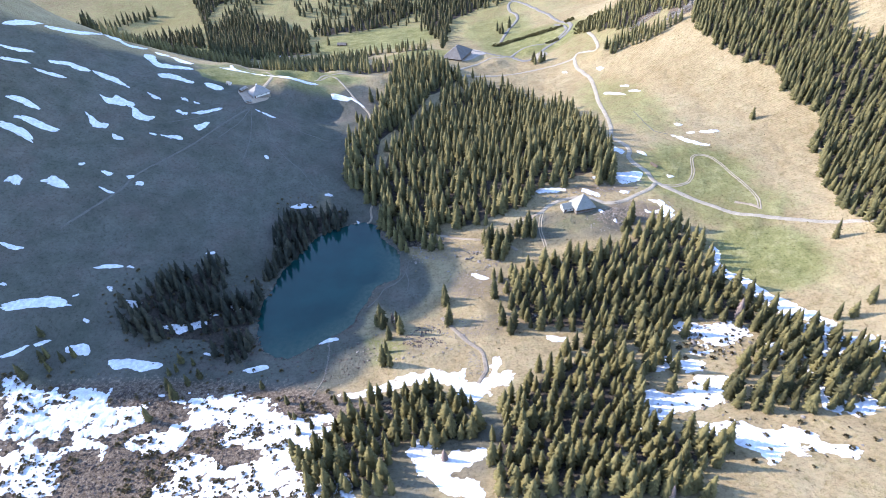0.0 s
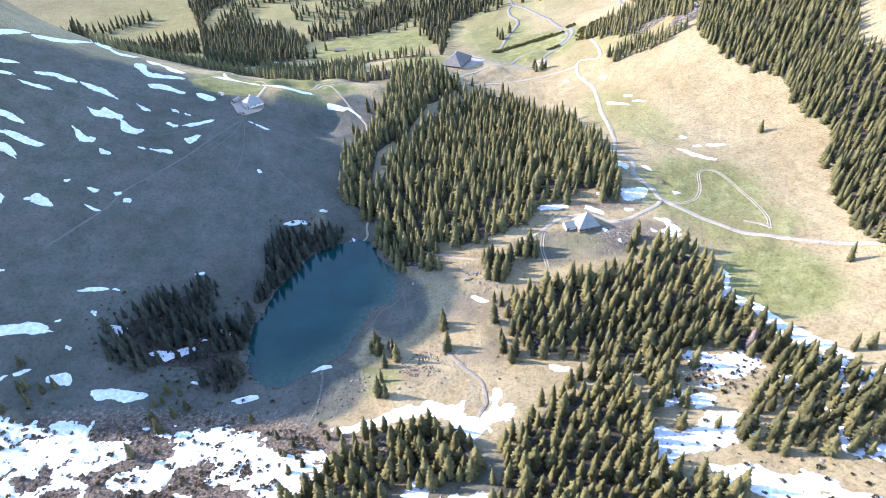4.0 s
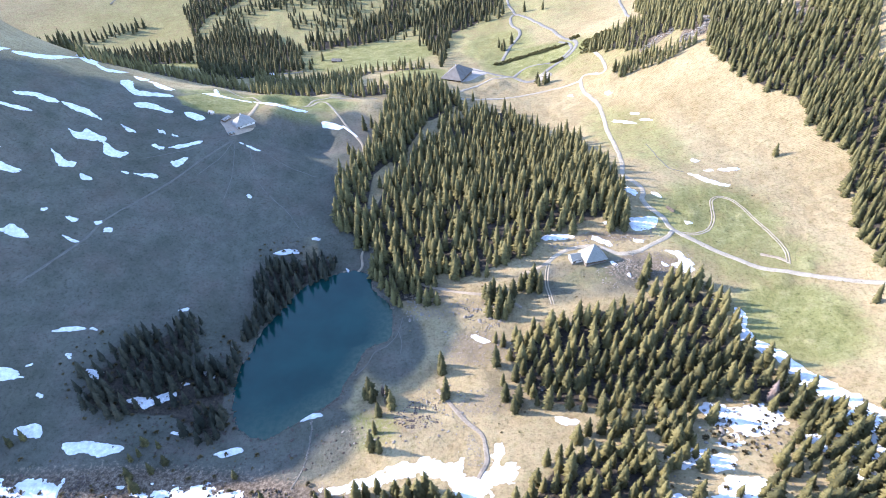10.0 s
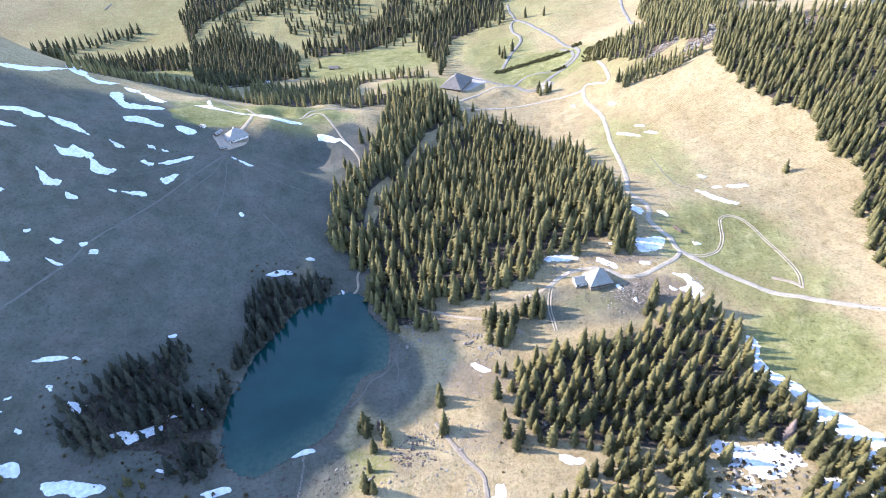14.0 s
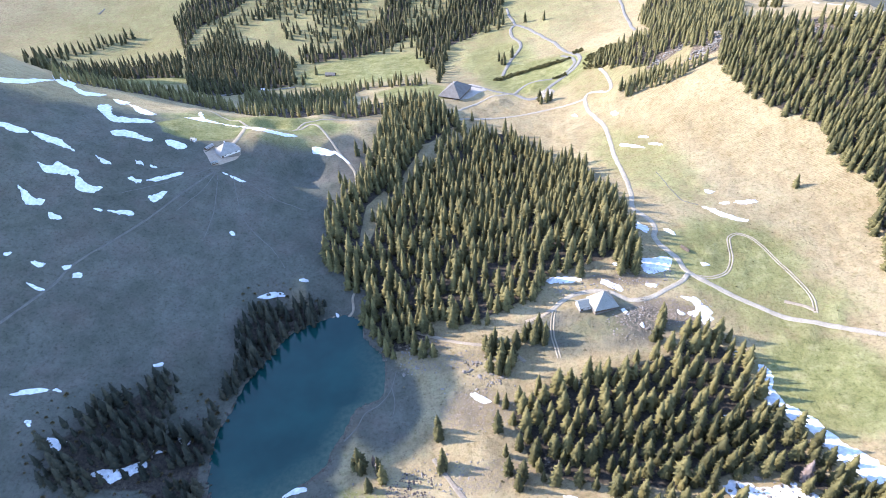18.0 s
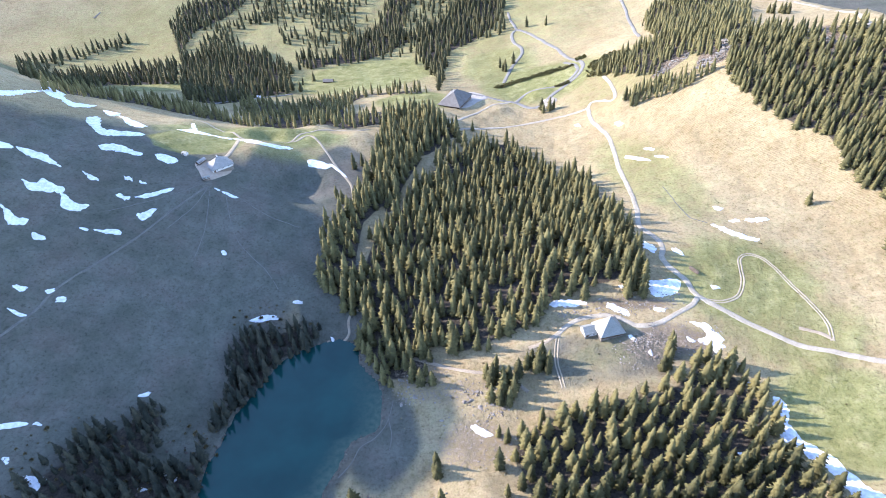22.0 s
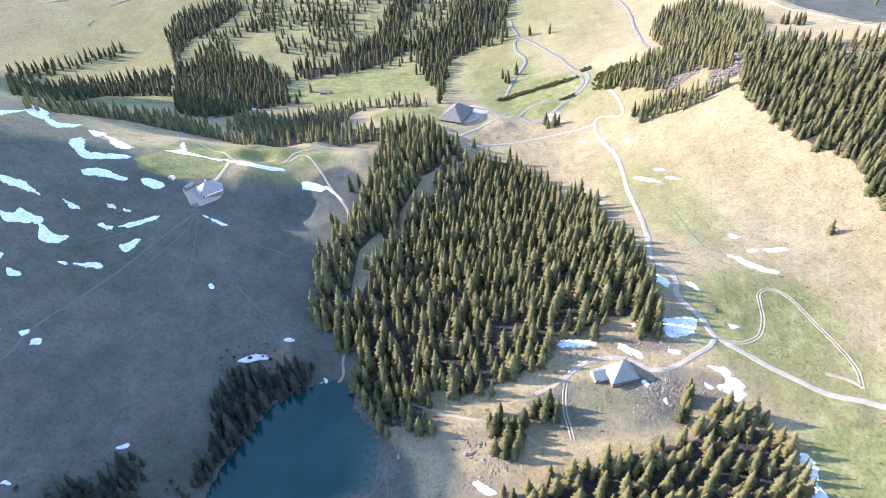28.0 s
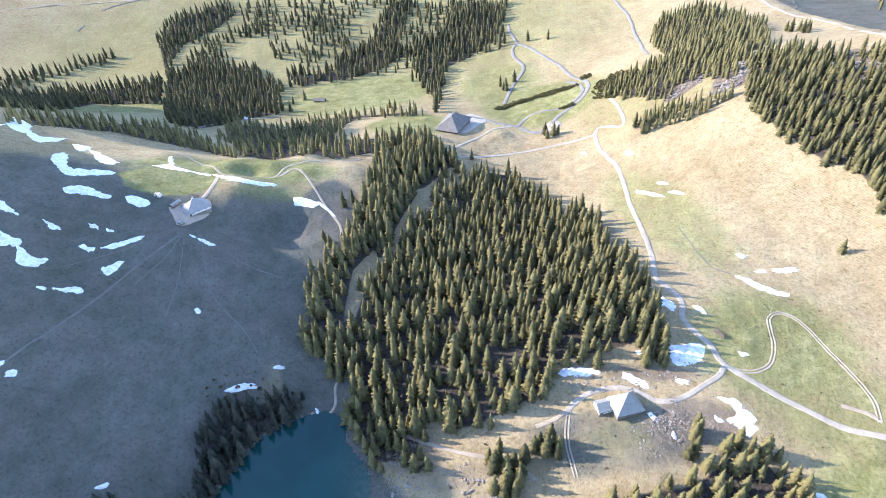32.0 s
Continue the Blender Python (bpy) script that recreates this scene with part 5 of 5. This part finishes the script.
def house(name, x, y, turn, long, wide, eave, top, ridge, roof_mat, wall_mat, label, category, out=1.0, windows=3, chimney=False, ends=None):
    """A hipped (ridge shorter than long) or gabled house on a stone base, long axis along its own x."""
    h = new(name)
    h.matrix_basis = pose(x, y, float(height(x, y)), 0, 0, turn)
    L, W = long / 2 - out, wide / 2 - out
    part("base", *box(-L - 0.1, L + 0.1, -W - 0.1, W + 0.1, -2.5, 0.5), STONE, h, "grey stone base")
    t = 0.25
    for x0, x1, y0, y1 in ((-L, L, -W, -W + t), (-L, L, W - t, W), (-L, -L + t, -W + t, W - t), (L - t, L, -W + t, W - t)):
        part("wall", *box(x0, x1, y0, y1, 0.5, eave + 0.15), wall_mat, h)
    a, b, r = long / 2, wide / 2, ridge / 2
    A, B, C, D, R0, R1 = (-a, -b, eave - 0.3), (a, -b, eave - 0.3), (a, b, eave - 0.3), (-a, b, eave - 0.3), (-r, 0, top), (r, 0, top)
    if r < 0.4:
        R0 = R1 = (0, 0, top)
    planes = [[A, B, R1, R0], [C, D, R0, R1], [B, C, R1], [D, A, R0]]
    if ridge >= long:
        planes = planes[:2]
        for sx in (-1, 1):
            part("gable", [(sx * (L - 0.02), -W, eave), (sx * (L - 0.02), W, eave), (sx * (L - 0.02), 0, top - 0.5), (sx * (L - t), -W, eave), (sx * (L - t), W, eave), (sx * (L - t), 0, top - 0.5)],
                 [(0, 1, 2), (5, 4, 3), (0, 3, 4, 1), (1, 4, 5, 2), (2, 5, 3, 0)], wall_mat, h)
    for q in planes:
        q = [p for i, p in enumerate(q) if p != q[i - 1]]
        part("roof", *slab(q, 0.22), roof_mat, h)
    if ridge < long:
        for p, q in ((A, R0), (B, R1), (C, R1), (D, R0)):
            d = (Vector(q) - Vector(p)).normalized()
            s = d.cross(Vector((0, 0, 1))).normalized() * 0.16
            u = Vector((0, 0, 0.09))
            pts = [Vector(p) - s + u * 0.2, Vector(p) + s + u * 0.2, Vector(p) + u * 1.4, Vector(q) - s + u * 0.2, Vector(q) + s + u * 0.2, Vector(q) + u * 1.4]
            part("hip_cap", [tuple(v) for v in pts], [(0, 1, 2), (5, 4, 3), (0, 3, 4, 1), (1, 4, 5, 2), (2, 5, 3, 0)], roof_mat, h)
    for k in range(windows):
        wx = -L + (2 * L) * (k + 0.7) / (windows + 0.4)
        for sy in (-1, 1):
            f = part("window", *box(wx - 0.6, wx + 0.6, sy * W - 0.06, sy * W + 0.06, 1.3, 2.3), LIME, h, "small window in a pale frame")
            part("pane", *box(wx - 0.48, wx + 0.48, sy * W - 0.075, sy * W + 0.075, 1.42, 2.18), PANE, f)
    part("door", *box(-L + 0.5, -L + 2.0, -W - 0.08, -W + 0.05, 0.5, 2.5), TIMBER, h, "dark plank door")
    if chimney:
        c = part("chimney", *box(-0.5, 0.5, 0.8, 1.8, top - 3.0, top + 0.9), LIME, h, "whitewashed chimney")
        part("cap", *box(-0.65, 0.65, 0.65, 1.95, top + 0.9, top + 1.05), STONE, c)
    return tagged(h, label, category)


house("barn", 101, 349.5, 12, 15.5, 13.0, 3.0, 11.5, 0.0, PALE_ROOF, TIMBER, "alpine barn with steep pale grey tent roof", "barn")
house("barn_annex", 90.2, 350.6, 12, 8.5, 8.0, 3.0, 5.6, 8.5, PALE_ROOF, LIME, "low stable with pale gable roof beside the barn", "barn", 0.6, 2)
house("chalet", -159.5, 514.5, 38, 17.5, 14.0, 3.0, 9.0, 2.0, SHINGLE, LIME, "ridge chalet with grey shingled hipped roof", "house", 1.0, 3, True)
house("shed", -173.2, 515.0, 62, 8.0, 4.4, 2.2, 3.4, 8.0, SHINGLE, TIMBER, "low shed with grey roof beside the chalet", "shed", 0.4, 1)
house("hut", -187, 523.0, -20, 4.5, 3.6, 2.0, 3.1, 4.5, PALE_ROOF, LIME, "small white hut on the hillside", "hut", 0.3, 1)
house("shelter", -165.0, 496.5, 30, 5.5, 3.5, 2.0, 2.9, 5.5, PALE_ROOF, TIMBER, "small dark shelter below the chalet yard", "shed", 0.4, 1)
house("farmhouse", 29.5, 718, 65, 38.0, 26.0, 3.5, 13.0, 8.0, BROWN_ROOF, TIMBER, "big farmhouse with broad grey-brown hipped roof", "house", 1.5, 5, True)
house("hut", -132, 868, -10, 14.0, 7.0, 2.6, 5.0, 14.0, BROWN_ROOF, TIMBER, "small hut in the far green meadow", "hut", 0.5, 2)


def paving(name, poly, mat, label):
    """A level-following yard with a raised rim."""
    ring = rounded(poly, 4)
    cx, cy = sum(p[0] for p in ring) / len(ring), sum(p[1] for p in ring) / len(ring)
    verts, n = [], len(ring)
    for k, lift in ((1.03, -0.15), (1.0, 0.16), (0.66, 0.25), (0.33, 0.25)):
        for x, y in ring:
            q = (cx + (x - cx) * k, cy + (y - cy) * k)
            verts.append((*q, float(height(*q)) + lift))
    verts.append((cx, cy, float(height(cx, cy)) + 0.25))
    faces = [(r * n + i, r * n + (i + 1) % n, (r + 1) * n + (i + 1) % n, (r + 1) * n + i) for r in range(3) for i in range(n)]
    faces += [(3 * n + i, 3 * n + (i + 1) % n, 4 * n) for i in range(n)]
    return tagged(mesh_object(name, verts, faces, mat), label, "yard", kind="structure")


paving("pavement", [(-177, 514), (-172, 504), (-166, 496), (-159, 500), (-153, 508), (-151, 516), (-155, 527), (-166, 520)], YARD, "pinkish trampled yard round the chalet")
paving("pavement", [(26, 704), (35, 700), (47, 710), (57, 724), (66, 732), (60, 746), (44, 752)], CONCRETE, "pale gravel yard beside the farmhouse")
paving("pavement", [(118, 700), (128, 697), (138, 704), (134, 713), (124, 712)], GRAVEL, "pale gravel lay-by beside the valley road")


def log_pile(x, y, turn):
    """Felled trunks stacked beside the road."""
    pile = new("log_pile")
    pile.matrix_basis = pose(x, y, float(height(x, y)), 0, 0, turn)
    rng = np.random.RandomState(3)
    for k, (u, v) in enumerate(((-0.95, 0.3), (-0.3, 0.3), (0.35, 0.3), (0.98, 0.3), (-0.62, 0.85), (0.03, 0.85), (0.66, 0.85), (-0.3, 1.38), (0.35, 1.36))):
        half, r0, off = rng.uniform(2.8, 3.6), rng.uniform(0.26, 0.32), rng.uniform(-0.4, 0.4)
        ring = [(math.cos(6.283 * i / 8), math.sin(6.283 * i / 8)) for i in range(8)]
        verts = [(off - half, u + r0 * a, v + r0 * b) for a, b in ring] + [(off + half, u + r0 * 0.8 * a, v + r0 * 0.8 * b) for a, b in ring]
        part("log", verts, [tuple(range(7, -1, -1)), tuple(range(8, 16))] + [(i, (i + 1) % 8, (i + 1) % 8 + 8, i + 8) for i in range(8)], BARK, pile)
    return tagged(pile, "stack of felled dark brown logs beside the road", "log pile")


log_pile(163.5, 389.0, -60)
